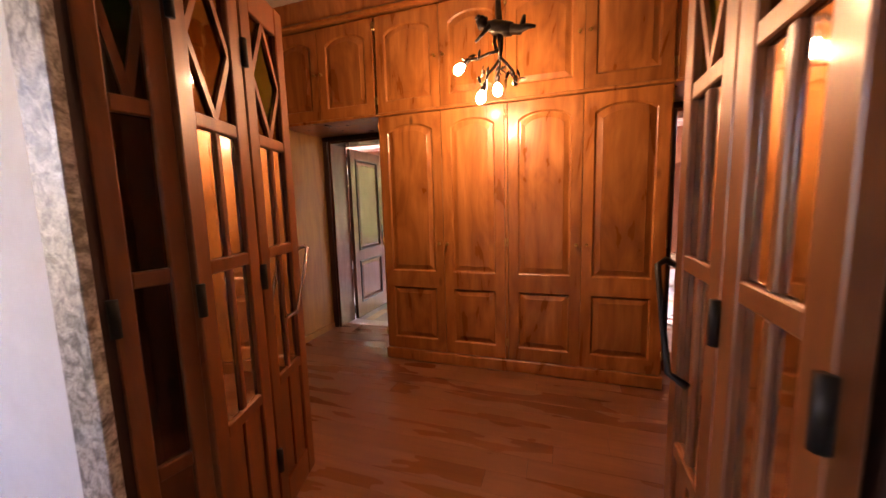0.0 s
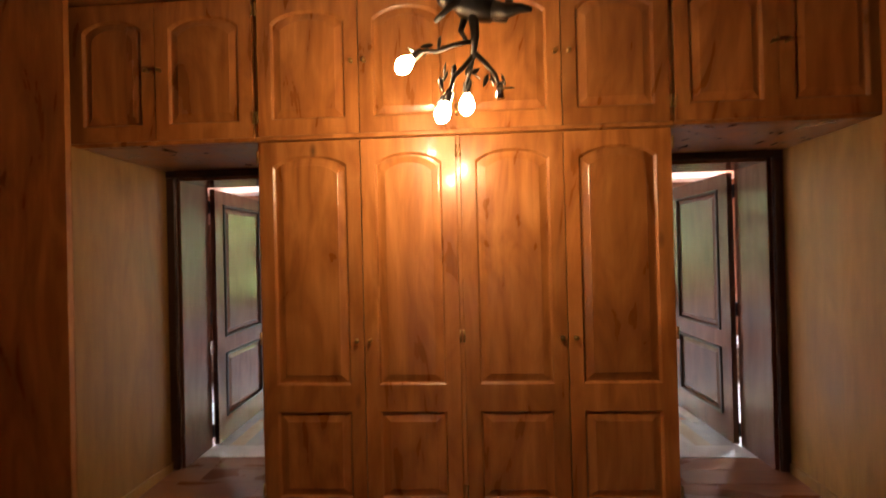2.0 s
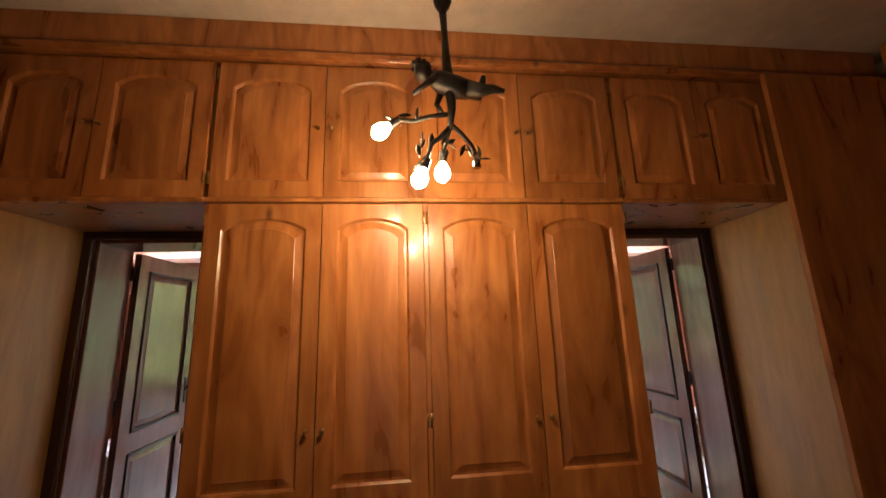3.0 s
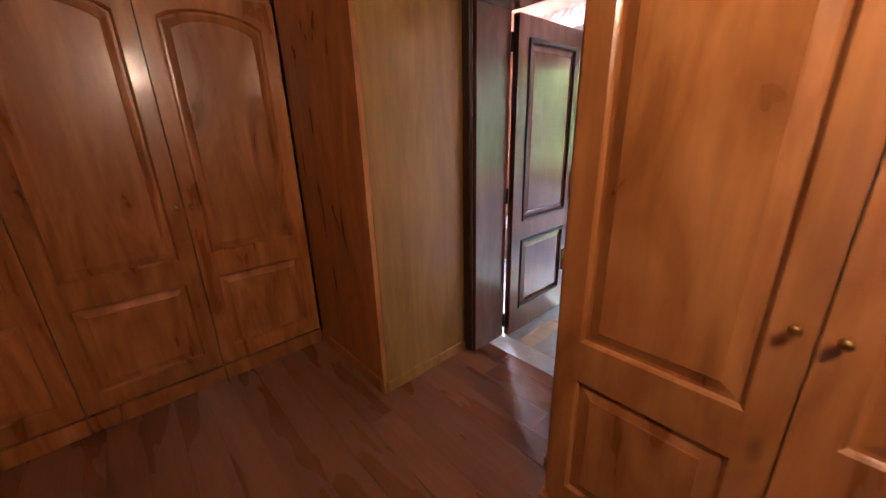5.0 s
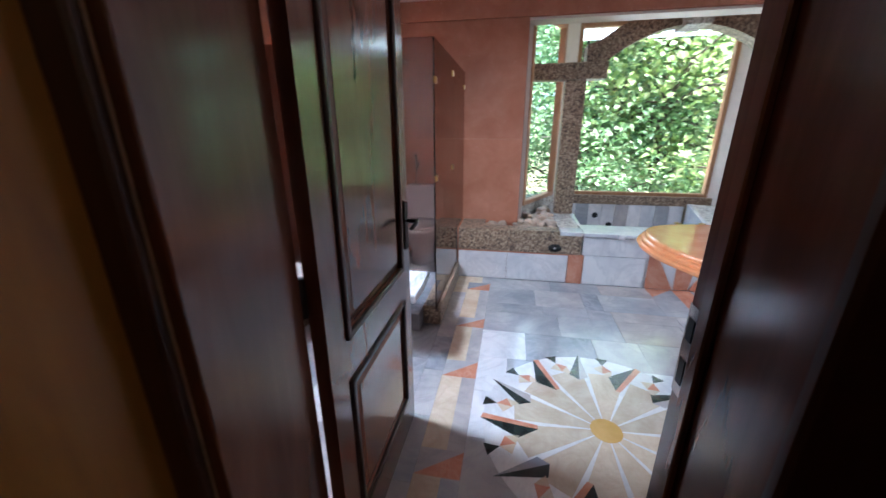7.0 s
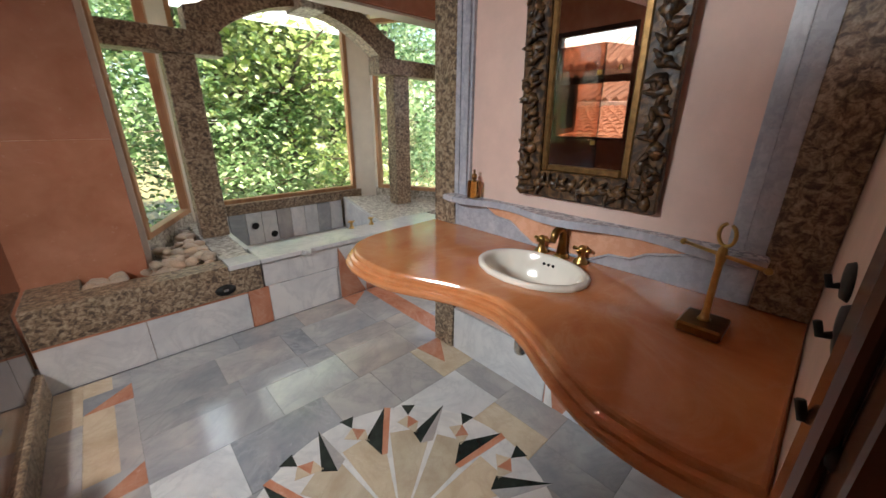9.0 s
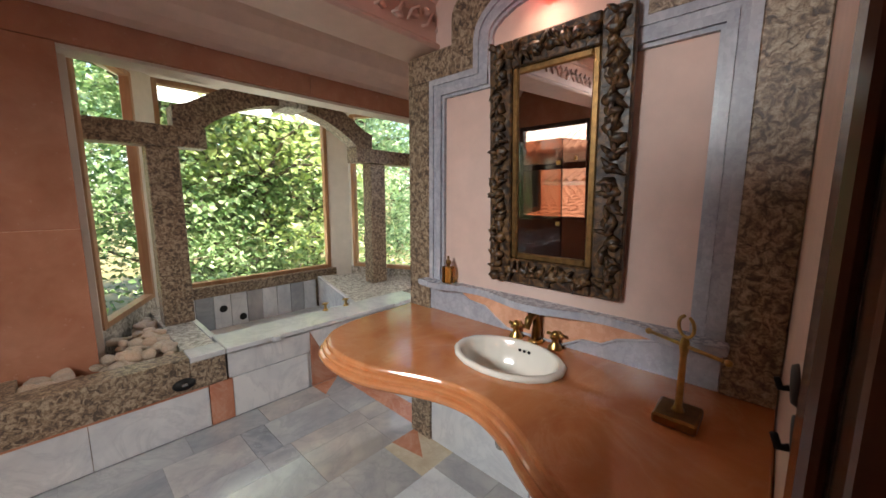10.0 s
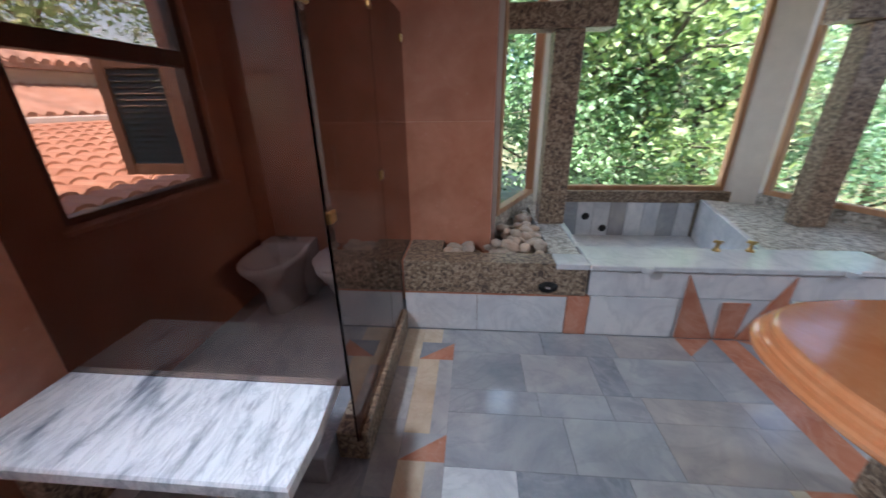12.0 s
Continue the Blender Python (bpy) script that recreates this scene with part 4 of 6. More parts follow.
for x0, x1 in ((-0.995, -0.858), (0.858, 0.995)):
    part("tile", box(x0, x1, 3.537, 3.60, 0.0, 0.281, 0.002), M_ROSE, ap)
part("tile", box(-0.322, 0.322, 3.548, 3.60, 0.0, 0.281), M_MARBLE_W, ap)
for s in (-1, 1):
    part("inlay", prism([(s * 0.30, 0.002), (s * 0.07, 0.002), (s * 0.30, 0.448)], 3.536, 3.552, "y"), M_ROSE, ap, "rose marble triangle")
part("inlay", prism([(-0.065, 0.262), (0.09, 0.262), (0.062, 0.004), (-0.055, 0.004)], 3.538, 3.5475, "y"), M_ROSE, ap)
tub = thing("bathtub", (-0.2, 4.4, 0.08), "built-in pale marble bathtub with two drains", "bathtub")
TX0, TY0, TY1 = -0.86, 3.84, 5.17
part("rim", box(-0.885, 0.885, 3.525, TY0, 0.464, 0.502, 0.006), M_MARBLE_W, tub, "white marble front ledge")
for x in (-0.56, 0.56):
    part("rim_scallop", lathe([(0.0, 0.466), (0.032, 0.466), (0.036, 0.484), (0.032, 0.5), (0.0, 0.5)], (x, 3.523, 0), 14), M_MARBLE_W, tub)
part("floor", prism([(TX0, TY0), (0.27, TY0), (0.62, TY1), (TX0, TY1)], 0.08, 0.11), M_MARBLE_W, tub)
part("front_wall", box(TX0, 0.27, TY0 - 0.03, TY0, 0.11, 0.462), M_MARBLE_W, tub)
for k in range(9):
    w = (0.60 - TX0) / 9
    part("wall_tile", box(TX0 + k * w + 0.002, TX0 + (k + 1) * w - 0.002, TY1 - 0.004, TY1 + 0.03, 0.11, 0.46, 0.002), (M_MARBLE_W, M_MARBLE, M_MARBLE_W)[k % 3], tub)
part("side_wall", box(TX0 - 0.04, TX0, TY0, TY1, 0.11, 0.5, 0.004), M_MARBLE_W, tub)
part("side_wall", prism([(0.27, TY0), (0.31, TY0), (0.66, TY1 - 0.02), (0.62, TY1 - 0.02)], 0.11, 0.5), M_MARBLE_W, tub)
part("back_band", box(-0.95, 0.95, TY1 - 0.012, 5.222, 0.462, 0.575, 0.004), M_GRANITE, tub, "brown granite band under the window")
for x, z in ((-0.45, 0.315), (-0.265, 0.19)):
    part("drain", lathe([(0.0, 5.162), (0.034, 5.162), (0.038, 5.155), (0.026, 5.15), (0.0, 5.152)], (x, 0, z), 18, "y"), M_IRON, tub, "dark round jet")
for x in (-0.02, 0.185):
    tp = thing("tub_tap", (x, 3.80, 0.502), "small brass bathtub tap with cross handle", "tap", "tub taps")
    part("stem", lathe([(0.026, 0.502), (0.022, 0.51), (0.012, 0.525), (0.011, 0.55), (0.016, 0.556), (0.014, 0.57), (0.0, 0.572)], (x, 3.80, 0), 12), M_BRASS, tp, "", True)
    for d in ((0.032, 0), (0, 0.032)):
        part("cross_arm", tube([(x - d[0], 3.80 - d[1], 0.563), (x + d[0], 3.80 + d[1], 0.563)], 0.006, 7), M_BRASS, tp, "", True)
for s in (-1, 1):
    if s < 0:
        solid("deck_granite", box(-1.09, -0.902, 3.70, 5.0, 0.10, 0.498, 0.004), M_GRANITE_P, "pale granite deck strip beside the tub", "deck", "structure")
    else:
        solid("deck_granite", prism([(0.315, 3.845), (1.46, 3.845), (1.46, 4.12), (1.03, 4.99), (0.664, 5.15)], 0.10, 0.498), M_GRANITE_P, "pale granite deck beside the tub", "deck", "structure")
    solid("deck_corner", box(s * 0.888, s * 1.085, 3.53, 3.698, 0.464, 0.502, 0.004), M_MARBLE_W, "white marble corner piece of the deck", "deck", "structure")
    pl = thing("planter", (s * 1.5, 3.7, 0), "granite trough filled with pale pebbles", "planter", "planters")
    part("front", box(s * 0.888 if s > 0 else -1.087, s * 2.03, 3.535, 3.70, 0.285, 0.4995 if s > 0 else 0.4995, 0.005), M_GRANITE, pl, "brown granite front")
    part("corner_front", box(s * 0.89, s * 1.087, 3.536, 3.698, 0.285, 0.462, 0.003), M_GRANITE, pl) if s < 0 else None
    part("end", box(s * 1.80, s * 2.03, 3.702, 3.918, 0.285, 0.4985, 0.005), M_GRANITE, pl)
    part("base", box(s * 1.0, s * 2.03, 3.56, 3.918, 0.0, 0.283), M_GRANITE, pl)
    for x0, x1 in ((0.998, 1.56), (1.563, 2.03)):
        part("tile", box(s * x0, s * x1, 3.542, 3.559, 0.0, 0.272, 0.002), M_MARBLE_W, pl)
    part("ledge", box(s * 1.0, s * 2.03, 3.538, 3.56, 0.273, 0.284, 0.001), M_ROSE, pl)
rp = random.Random(11)
pebbles = thing("pebbles", (-1.3, 3.95, 0.34), "heap of smooth pale river pebbles in the trough", "pebbles")
shared = []
for k in range(6):
    b = blob((0, 0, 0), (1, 0.78, 0.55), 0.25, 2, None, k)
    me = finish(b, True)
    me.materials.append(M_PEBBLE)
    shared.append(me)


def pebble(x, y, z, r, k):
    o = new("pebble", shared[k % 6])
    o.parent = pebbles
    o.location = Vector((x, y, z)) - Vector((-1.3, 3.95, 0.34))
    o.rotation_euler = (rp.uniform(-0.4, 0.4), rp.uniform(-0.4, 0.4), rp.uniform(0, 6.28))
    o.scale = (r, r, r)


for k in range(150):
    if k < 60:
        x, y = rp.uniform(-1.77, -1.12), rp.uniform(3.73, 3.89)
    else:
        y = rp.uniform(3.9, 4.85)
        lim = -1.40 + max(0, (y - 4.15)) * 0.5
        x = rp.uniform(lim, -1.12)
        if x < lim + 0.02:
            continue
    r = rp.uniform(0.04, 0.062)
    pebble(x, y, 0.398 + (k % 3) * 0.035 + (0.045 if x > -1.45 else 0), r, k)

# granite posts and arch before the bay
YF, YB = 4.30, 4.50
for s in (-1, 1):
    po = thing("granite_post", (s * 0.97, 4.4, 0.5), "rough brown granite post with a cross beam", "post", "granite posts")
    part("shaft", box(s * 0.875, s * 1.075, YF + 0.02, YB - 0.02, 0.498, 1.86, 0.008), M_GRANITE, po)
    part("cross_beam", box(s * 0.69, s * 1.50, YF, YB, 1.862, 2.015, 0.008), M_GRANITE, po)
arch = thing("granite_arch", (0, 4.4, 2.02), "rough brown granite arch with a keystone", "arch")
n = 14
for s in (-1, 1):
    inner, outer = [], []
    for k in range(n + 1):
        a = k / n
        x = 0.09 + (0.70 - 0.09) * a
        inner.append((s * x, 2.30 - 0.27 * (x / 0.70) ** 2))
        xo = 0.09 + (0.80 - 0.09) * a
        outer.append((s * xo, 2.49 - 0.30 * (xo / 0.80) ** 2))
    pts = inner + [(s * 0.70, 2.016), (s * 0.90, 2.016), (s * 0.90, 2.165)] + outer[::-1]
    part("voussoir", prism(pts, YF + 0.01, YB - 0.01, "y", 0.006), M_GRANITE, arch)
part("keystone", prism([(-0.10, 2.27), (0.10, 2.27), (0.125, 2.53), (-0.125, 2.53)], YF - 0.12, YB, "y", 0.01), M_GRANITE_P, arch, "pale stone keystone")

# ---- vanity wall ----
CY = 1.72
XW = -0.08
sur = thing("vanity_surround", (XW, CY, 0.85), "granite and grey marble surround on the vanity wall", "surround")
for y0, y1, nm in ((2.40, 2.552, "pilaster"), (0.892, 1.035, "pilaster")):
    part(nm, box(XW - 0.035, XW, y0, y1, 0.0 if y0 > 2 else 0.852, 2.112, 0.004), M_GRANITE, sur, "brown granite pilaster")
part("pilaster_end", box(XW - 0.03, 0.11, 2.5525, 2.572, 0.0, 2.25, 0.004), M_GRANITE, sur)
inner_pts = [(2.552, 2.114), (2.10, 2.114), (2.10, 2.245)] + [(CY + 0.38 * math.cos(t), 2.245 + 0.20 * math.sin(t)) for t in [math.pi * k / 12 for k in range(1, 12)]] + [(1.34, 2.245), (1.34, 2.114), (0.892, 2.114)]
top_pts = [(0.892, 2.255), (1.20, 2.255), (1.20, 2.39)] + [(CY + 0.52 * math.cos(t), 2.37 + 0.23 * math.sin(t)) for t in [math.pi * (11 - k) / 12 for k in range(0, 11)]] + [(2.24, 2.39), (2.24, 2.255), (2.552, 2.255)]
part("arched_band", prism(inner_pts + top_pts, XW - 0.033, XW, "x"), M_GRANITE, sur, "stepped arched band of brown granite")
path = [(2.40, 1.03), (2.40, 2.112), (2.10, 2.112), (2.10, 2.245)] + [(CY + 0.38 * math.cos(t), 2.245 + 0.20 * math.sin(t)) for t in [math.pi * k / 12 for k in range(1, 12)]] + [(1.34, 2.245), (1.34, 2.112), (1.035, 2.112), (1.035, 1.03)]


def offset_path(pts, d):
    out = []
    for i, p in enumerate(pts):
        a, b = Vector(pts[max(i - 1, 0)]), Vector(pts[min(i + 1, len(pts) - 1)])
        p = Vector(p)
        n1 = (p - a).normalized() if i else (b - p).normalized()
        n2 = (b - p).normalized() if i < len(pts) - 1 else n1
        m1, m2 = Vector((-n1.y, n1.x)), Vector((-n2.y, n2.x))
        mm = (m1 + m2)
        mm = mm / max(0.35, mm.length_squared / 2) if mm.length > 0.1 else m1
        out.append(p + mm * d)
    return out


for k, (d0, d1, xx) in enumerate(((0.0, 0.03, 0.034), (0.03, 0.055, 0.026), (0.055, 0.085, 0.032), (0.085, 0.10, 0.018))):
    a, b = offset_path(path, d0), offset_path(path, d1)
    bm = bmesh.new()
    va = [[bm.verts.new((XW - xx * f, p.x, p.y)) for p in pts] for pts, f in ((a, 0), (a, 1), (b, 1), (b, 0))]
    for i in range(len(path) - 1):
        for u, v in ((0, 1), (1, 2), (2, 3)):
            bm.faces.new((va[u][i], va[u][i + 1], va[v][i + 1], va[v][i]))
    part("trim_step", bm, M_MARBLE_B, sur, "stepped grey marble trim")

# splashback with shaped shelf
spl = thing("splashback", (XW, CY, 0.85), "grey marble splashback with a scalloped peach centre and shelf", "splashback")
part("back", box(XW - 0.022, XW, 1.04, 2.40, 0.851, 1.0), M_MARBLE_B, spl)
wave = [(2.28, 0.998), (2.16, 0.985), (2.10, 0.955), (2.0, 0.945), (1.93, 0.90), (1.86, 0.862), (1.58, 0.862), (1.50, 0.905), (1.42, 0.91), (1.36, 0.945), (1.24, 0.975), (1.12, 0.998)]
part("centre", prism(wave, XW - 0.030, XW - 0.021, "x"), M_PEACH, spl, "peach marble centre piece")
part("edge_bead", tube([(XW - 0.03, y, z) for y, z in wave], 0.006, 6), M_MARBLE_B, spl, "", True)
front = []
for k in range(41):
    y = 2.43 - (2.43 - 1.02) * k / 40
    w = abs(y - CY) / 0.70
    front.append((XW - 0.085 - 0.035 * math.cos(w * math.pi * 2.2) * (1 if w < 0.9 else 0.4), y))
part("shelf", prism(front + [(XW, 1.02), (XW, 2.43)], 1.0, 1.032, "z", 0.006), M_MARBLE_B, spl, "grey marble shelf with a wavy edge")

# counter
edge = [(-0.098, 0.895), (-0.87, 0.895), (-0.89, 1.0), (-0.89, 1.10), (-0.868, 1.20), (-0.80, 1.33), (-0.735, 1.43), (-0.69, 1.53), (-0.668, 1.63), (-0.678, 1.74), (-0.71, 1.84), (-0.757, 1.95), (-0.797, 2.05), (-0.815, 2.16), (-0.812, 2.28), (-0.782, 2.39), (-0.715, 2.475), (-0.61, 2.53), (-0.45, 2.556), (-0.30, 2.56), (-0.117, 2.56), (-0.117, 2.39), (-0.098, 2.39)]


def smooth_loop(pts, lo, hi):
    out = list(pts[:lo])
    seg = pts[lo:hi]
    for i in range(len(seg) - 1):
        p0, p1, p2, p3 = (Vector(seg[max(i - 1, 0)]), Vector(seg[i]), Vector(seg[i + 1]), Vector(seg[min(i + 2, len(seg) - 1)]))
        for k in range(4):
            t = k / 4
            out.append(tuple(0.5 * ((2 * p1) + (p2 - p0) * t + (2 * p0 - 5 * p1 + 4 * p2 - p3) * t * t + (3 * p1 - p0 - 3 * p2 + p3) * t ** 3)))
    out.append(seg[-1])
    return out + list(pts[hi:])


edge_s = smooth_loop(edge, 1, 20)
SINK = (-0.372, 1.695)
SA, SB = 0.158, 0.219


def inset_edge(d):
    c = Vector((-0.45, 1.75))
    out = []
    n = len(edge_s)
    for i, p in enumerate(edge_s):
        a, b = Vector(edge_s[i - 1]), Vector(edge_s[(i + 1) % n])
        t = (b - a)
        nn = Vector((t.y, -t.x)).normalized() if t.length else Vector((0, 0))
        q = Vector(p)
        if (q + nn - c).length > (q - nn - c).length:
            nn = -nn
        if p[0] > -0.2 and (p[1] < 1.0 or p[1] > 2.3):
            nn = Vector((0, 0))
        out.append(q + nn * d)
    return out


cnt = thing("vanity_counter", (-0.5, 1.7, 0.8), "curved coral marble vanity counter with stepped edge", "counter")
# top with an oval cut-out, then the stepped edge
bm = bmesh.new()
top_loop = [bm.verts.new((p.x, p.y, 0.85)) for p in inset_edge(0.012)]
hole = [bm.verts.new((SINK[0] + (SA - 0.006) * math.cos(2 * math.pi * k / 40), SINK[1] + (SB - 0.008) * math.sin(2 * math.pi * k / 40), 0.85)) for k in range(40)]
es = [bm.edges.new((l[i], l[(i + 1) % len(l)])) for l in (top_loop, hole) for i in range(len(l))]
bmesh.ops.triangle_fill(bm, use_beauty=True, use_dissolve=False, edges=es)
prev = top_loop
for d, z in ((0.004, 0.847), (0.0, 0.840), (0.0, 0.828), (-0.014, 0.825), (-0.020, 0.819), (-0.018, 0.807), (-0.030, 0.804), (-0.036, 0.797), (-0.034, 0.785), (-0.028, 0.778)):
    cur = [bm.verts.new((p.x, p.y, z)) for p in inset_edge(d)]
    ring_strip(bm, prev, cur)
    prev = cur
bot = [bm.verts.new((SINK[0] + (SA - 0.006) * math.cos(2 * math.pi * k / 40), SINK[1] + (SB - 0.008) * math.sin(2 * math.pi * k / 40), 0.778)) for k in range(40)]
ring_strip(bm, hole, bot)
es = [bm.edges.get((l[i], l[(i + 1) % len(l)])) or bm.edges.new((l[i], l[(i + 1) % len(l)])) for l in (prev, bot) for i in range(len(l))]
bmesh.ops.triangle_fill(bm, use_beauty=True, use_dissolve=False, edges=es)
part("top", bm, M_CORAL, cnt)
part("bracket", box(-0.42, -0.117, 2.395, 2.44, 0.60, 0.777, 0.005), M_MARBLE_W, cnt)
part("bracket", box(-0.60, -0.085, 0.895, 0.935, 0.30, 0.777, 0.005), M_MARBLE_W, cnt)

# sink
sk = thing("wash_basin", (SINK[0], SINK[1], 0.72), "oval ribbed ivory ceramic wash basin", "basin")
bm = bmesh.new()
prof = [(1.10, 0.851), (1.12, 0.862), (1.08, 0.872), (1.0, 0.872), (0.95, 0.862), (0.90, 0.83), (0.80, 0.775), (0.62, 0.735), (0.35, 0.715), (0.08, 0.708)]
rings = []
for r, z in prof:
    ring = []
    for k in range(72):
        a = 2 * math.pi * k / 72
        rib = 1 + (0.018 * abs(math.sin(a * 8)) ** 0.6 if 0.5 < r < 1.0 else 0.0) + (0.012 * (math.cos(a * 16) > 0.7) if r >= 1.0 else 0)
        ring.append(bm.verts.new((SINK[0] + SA * 0.97 * r * rib * math.cos(a), SINK[1] + SB * 0.97 * r * rib * math.sin(a), z)))
    rings.append(ring)
for a, b in zip(rings, rings[1:]):
    ring_strip(bm, a, b)
bm.faces.new(rings[-1])
part("bowl", bm, M_CERAMIC, sk, "", True)
part("drain", lathe([(0.0, 0.708), (0.024, 0.708), (0.026, 0.713), (0.016, 0.712), (0.0, 0.711)], (SINK[0], SINK[1], 0), 16), M_BRASS, sk, "brass drain")
for k in (-1, 0, 1):
    part("overflow_hole", lathe([(0.0, 0.0), (0.0065, 0.0), (0.0065, -0.004), (0.0, -0.004)], (SINK[0] + SA * 0.885, SINK[1] + k * 0.022, 0.835), 8, "x"), M_IRON, sk)
fx = -0.135
sp = thing("basin_spout", (fx, SINK[1], 0.85), "dark brass swan neck basin spout", "spout")
part("neck", tube([(fx, SINK[1], 0.85), (fx, SINK[1], 0.93), (fx - 0.008, SINK[1], 0.965), (fx - 0.035, SINK[1], 0.99), (fx - 0.07, SINK[1], 0.975), (fx - 0.09, SINK[1], 0.935)], [0.026, 0.017, 0.018, 0.019, 0.017, 0.014], 12), M_BRASS_D, sp, "", True)
part("flange", lathe([(0.034, 0.85), (0.034, 0.856), (0.024, 0.866), (0.0, 0.868)], (fx, SINK[1], 0), 16), M_BRASS, sp, "", True)
for dy in (-0.097, 0.097):
    tp = thing("basin_tap", (fx - 0.01, SINK[1] + dy, 0.85), "brass basin tap with a cross handle", "tap", "basin taps")
    part("stem", lathe([(0.032, 0.85), (0.030, 0.858), (0.016, 0.875), (0.014, 0.895), (0.020, 0.902), (0.018, 0.92), (0.010, 0.928), (0.0, 0.93)], (fx - 0.01, SINK[1] + dy, 0), 14), M_BRASS, tp, "", True)
    for d in ((0.037, 0), (0, 0.037)):
        part("cross_arm", tube([(fx - 0.01 - d[0], SINK[1] + dy - d[1], 0.912), (fx - 0.01 - d[0] * 0.5, SINK[1] + dy - d[1] * 0.5, 0.912), (fx - 0.01 + d[0] * 0.5, SINK[1] + dy + d[1] * 0.5, 0.912), (fx - 0.01 + d[0], SINK[1] + dy + d[1], 0.912)], [0.009, 0.006, 0.006, 0.009], 8), M_BRASS, tp, "", True)

# towel stand, bottle
tx, ty = -0.375, 1.105
ts = thing("towel_stand", (tx, ty, 0.85), "aged brass towel stand on a square base", "towel stand")
part("base", box(tx - 0.062, tx + 0.062, ty - 0.055, ty + 0.055, 0.85, 0.882, 0.006), M_BRASS_D, ts)
part("pole", lathe([(0.018, 0.882), (0.013, 0.89), (0.010, 0.90), (0.0085, 1.05), (0.011, 1.062), (0.014, 1.08), (0.010, 1.098), (0.006, 1.106), (0.0, 1.108)], (tx, ty, 0), 12), M_BRASS, ts, "", True)
part("crossbar", tube([(tx - 0.048, ty - 0.10, 1.078), (tx, ty, 1.08), (tx + 0.05, ty + 0.10, 1.082)], 0.0055, 8), M_BRASS, ts, "", True)
for e in ((tx - 0.050, ty - 0.104, 1.078), (tx + 0.052, ty + 0.104, 1.082)):
    part("finial", blob(e, (0.010, 0.010, 0.010), 0, 2), M_BRASS, ts, "", True)
part("ring", tube([(tx + 0.02 * math.cos(a), ty + 0.022 * math.cos(a), 1.136 + 0.03 * math.sin(a)) for a in [math.radians(110 + k * 20) for k in range(17)]], 0.005, 6), M_BRASS, ts, "open brass ring", True)
bt = thing("soap_bottle", (-0.13, 2.235, 1.032), "small square amber glass bottle with gilt cap", "bottle")
part("glass_body", box(-0.157, -0.107, 2.205, 2.262, 1.0325, 1.125, 0.008, None, 2), M_AMBERLIQ, bt)
part("cap", lathe([(0.010, 1.12), (0.010, 1.132), (0.015, 1.134), (0.015, 1.155), (0.006, 1.16), (0.006, 1.18), (0.0, 1.181)], (-0.132, 2.235, 0), 12), M_BRASS_D, bt, "gilt pump cap", True)

# mirror, leaning out at the top
mr = thing("wall_mirror", (XW, 1.66, 1.10), "tall mirror in a carved dark gilt frame", "mirror")
MT = Matrix.Translation((XW - 0.012, 1.66, 1.10)) @ Matrix.Rotation(radians(-2.2), 4, "Y") @ Matrix.Translation((-(XW - 0.012), -1.66, -1.10))
MY0, MY1, MZ0, MZ1 = 1.36, 1.965, 1.10, 2.16


def in_frame(bm):
    bm.transform(MT)
    return bm


FW = 0.115
bm = bmesh.new()
for y0, y1, z0, z1 in ((MY0, MY0 + FW, MZ0, MZ1), (MY1 - FW, MY1, MZ0, MZ1), (MY0 + FW, MY1 - FW, MZ0, MZ0 + FW), (MY0 + FW, MY1 - FW, MZ1 - FW, MZ1)):
    box(XW - 0.045, XW - 0.012, y0, y1, z0, z1, 0.006, bm)
part("frame", in_frame(bm), M_GILT, mr, "carved dark gilt frame")
bm = bmesh.new()
for y0, y1, z0, z1 in ((MY0 + FW, MY0 + FW + 0.03, MZ0 + FW, MZ1 - FW), (MY1 - FW - 0.03, MY1 - FW, MZ0 + FW, MZ1 - FW), (MY0 + FW + 0.03, MY1 - FW - 0.03, MZ0 + FW, MZ0 + FW + 0.03), (MY0 + FW + 0.03, MY1 - FW - 0.03, MZ1 - FW - 0.03, MZ1 - FW)):
    box(XW - 0.036, XW - 0.014, y0, y1, z0, z1, 0.006, bm)
part("inner_moulding", in_frame(bm), M_GILT_E, mr, "worn gilt inner moulding")
part("mirror_glass", in_frame(box(XW - 0.028, XW - 0.016, MY0 + FW + 0.028, MY1 - FW - 0.028, MZ0 + FW + 0.028, MZ1 - FW - 0.028)), M_MIRROR, mr, "clear mirror glass")
bm = bmesh.new()
rc = random.Random(8)
per = []
for k in range(22):
    z = MZ0 + 0.03 + k * (MZ1 - MZ0 - 0.06) / 21
    per += [(MY0 + FW * 0.45, z), (MY1 - FW * 0.45, z)]
for k in range(9):
    y = MY0 + FW + 0.02 + k * (MY1 - MY0 - 2 * FW - 0.04) / 8
    per += [(y, MZ0 + FW * 0.5), (y, MZ1 - FW * 0.5)]
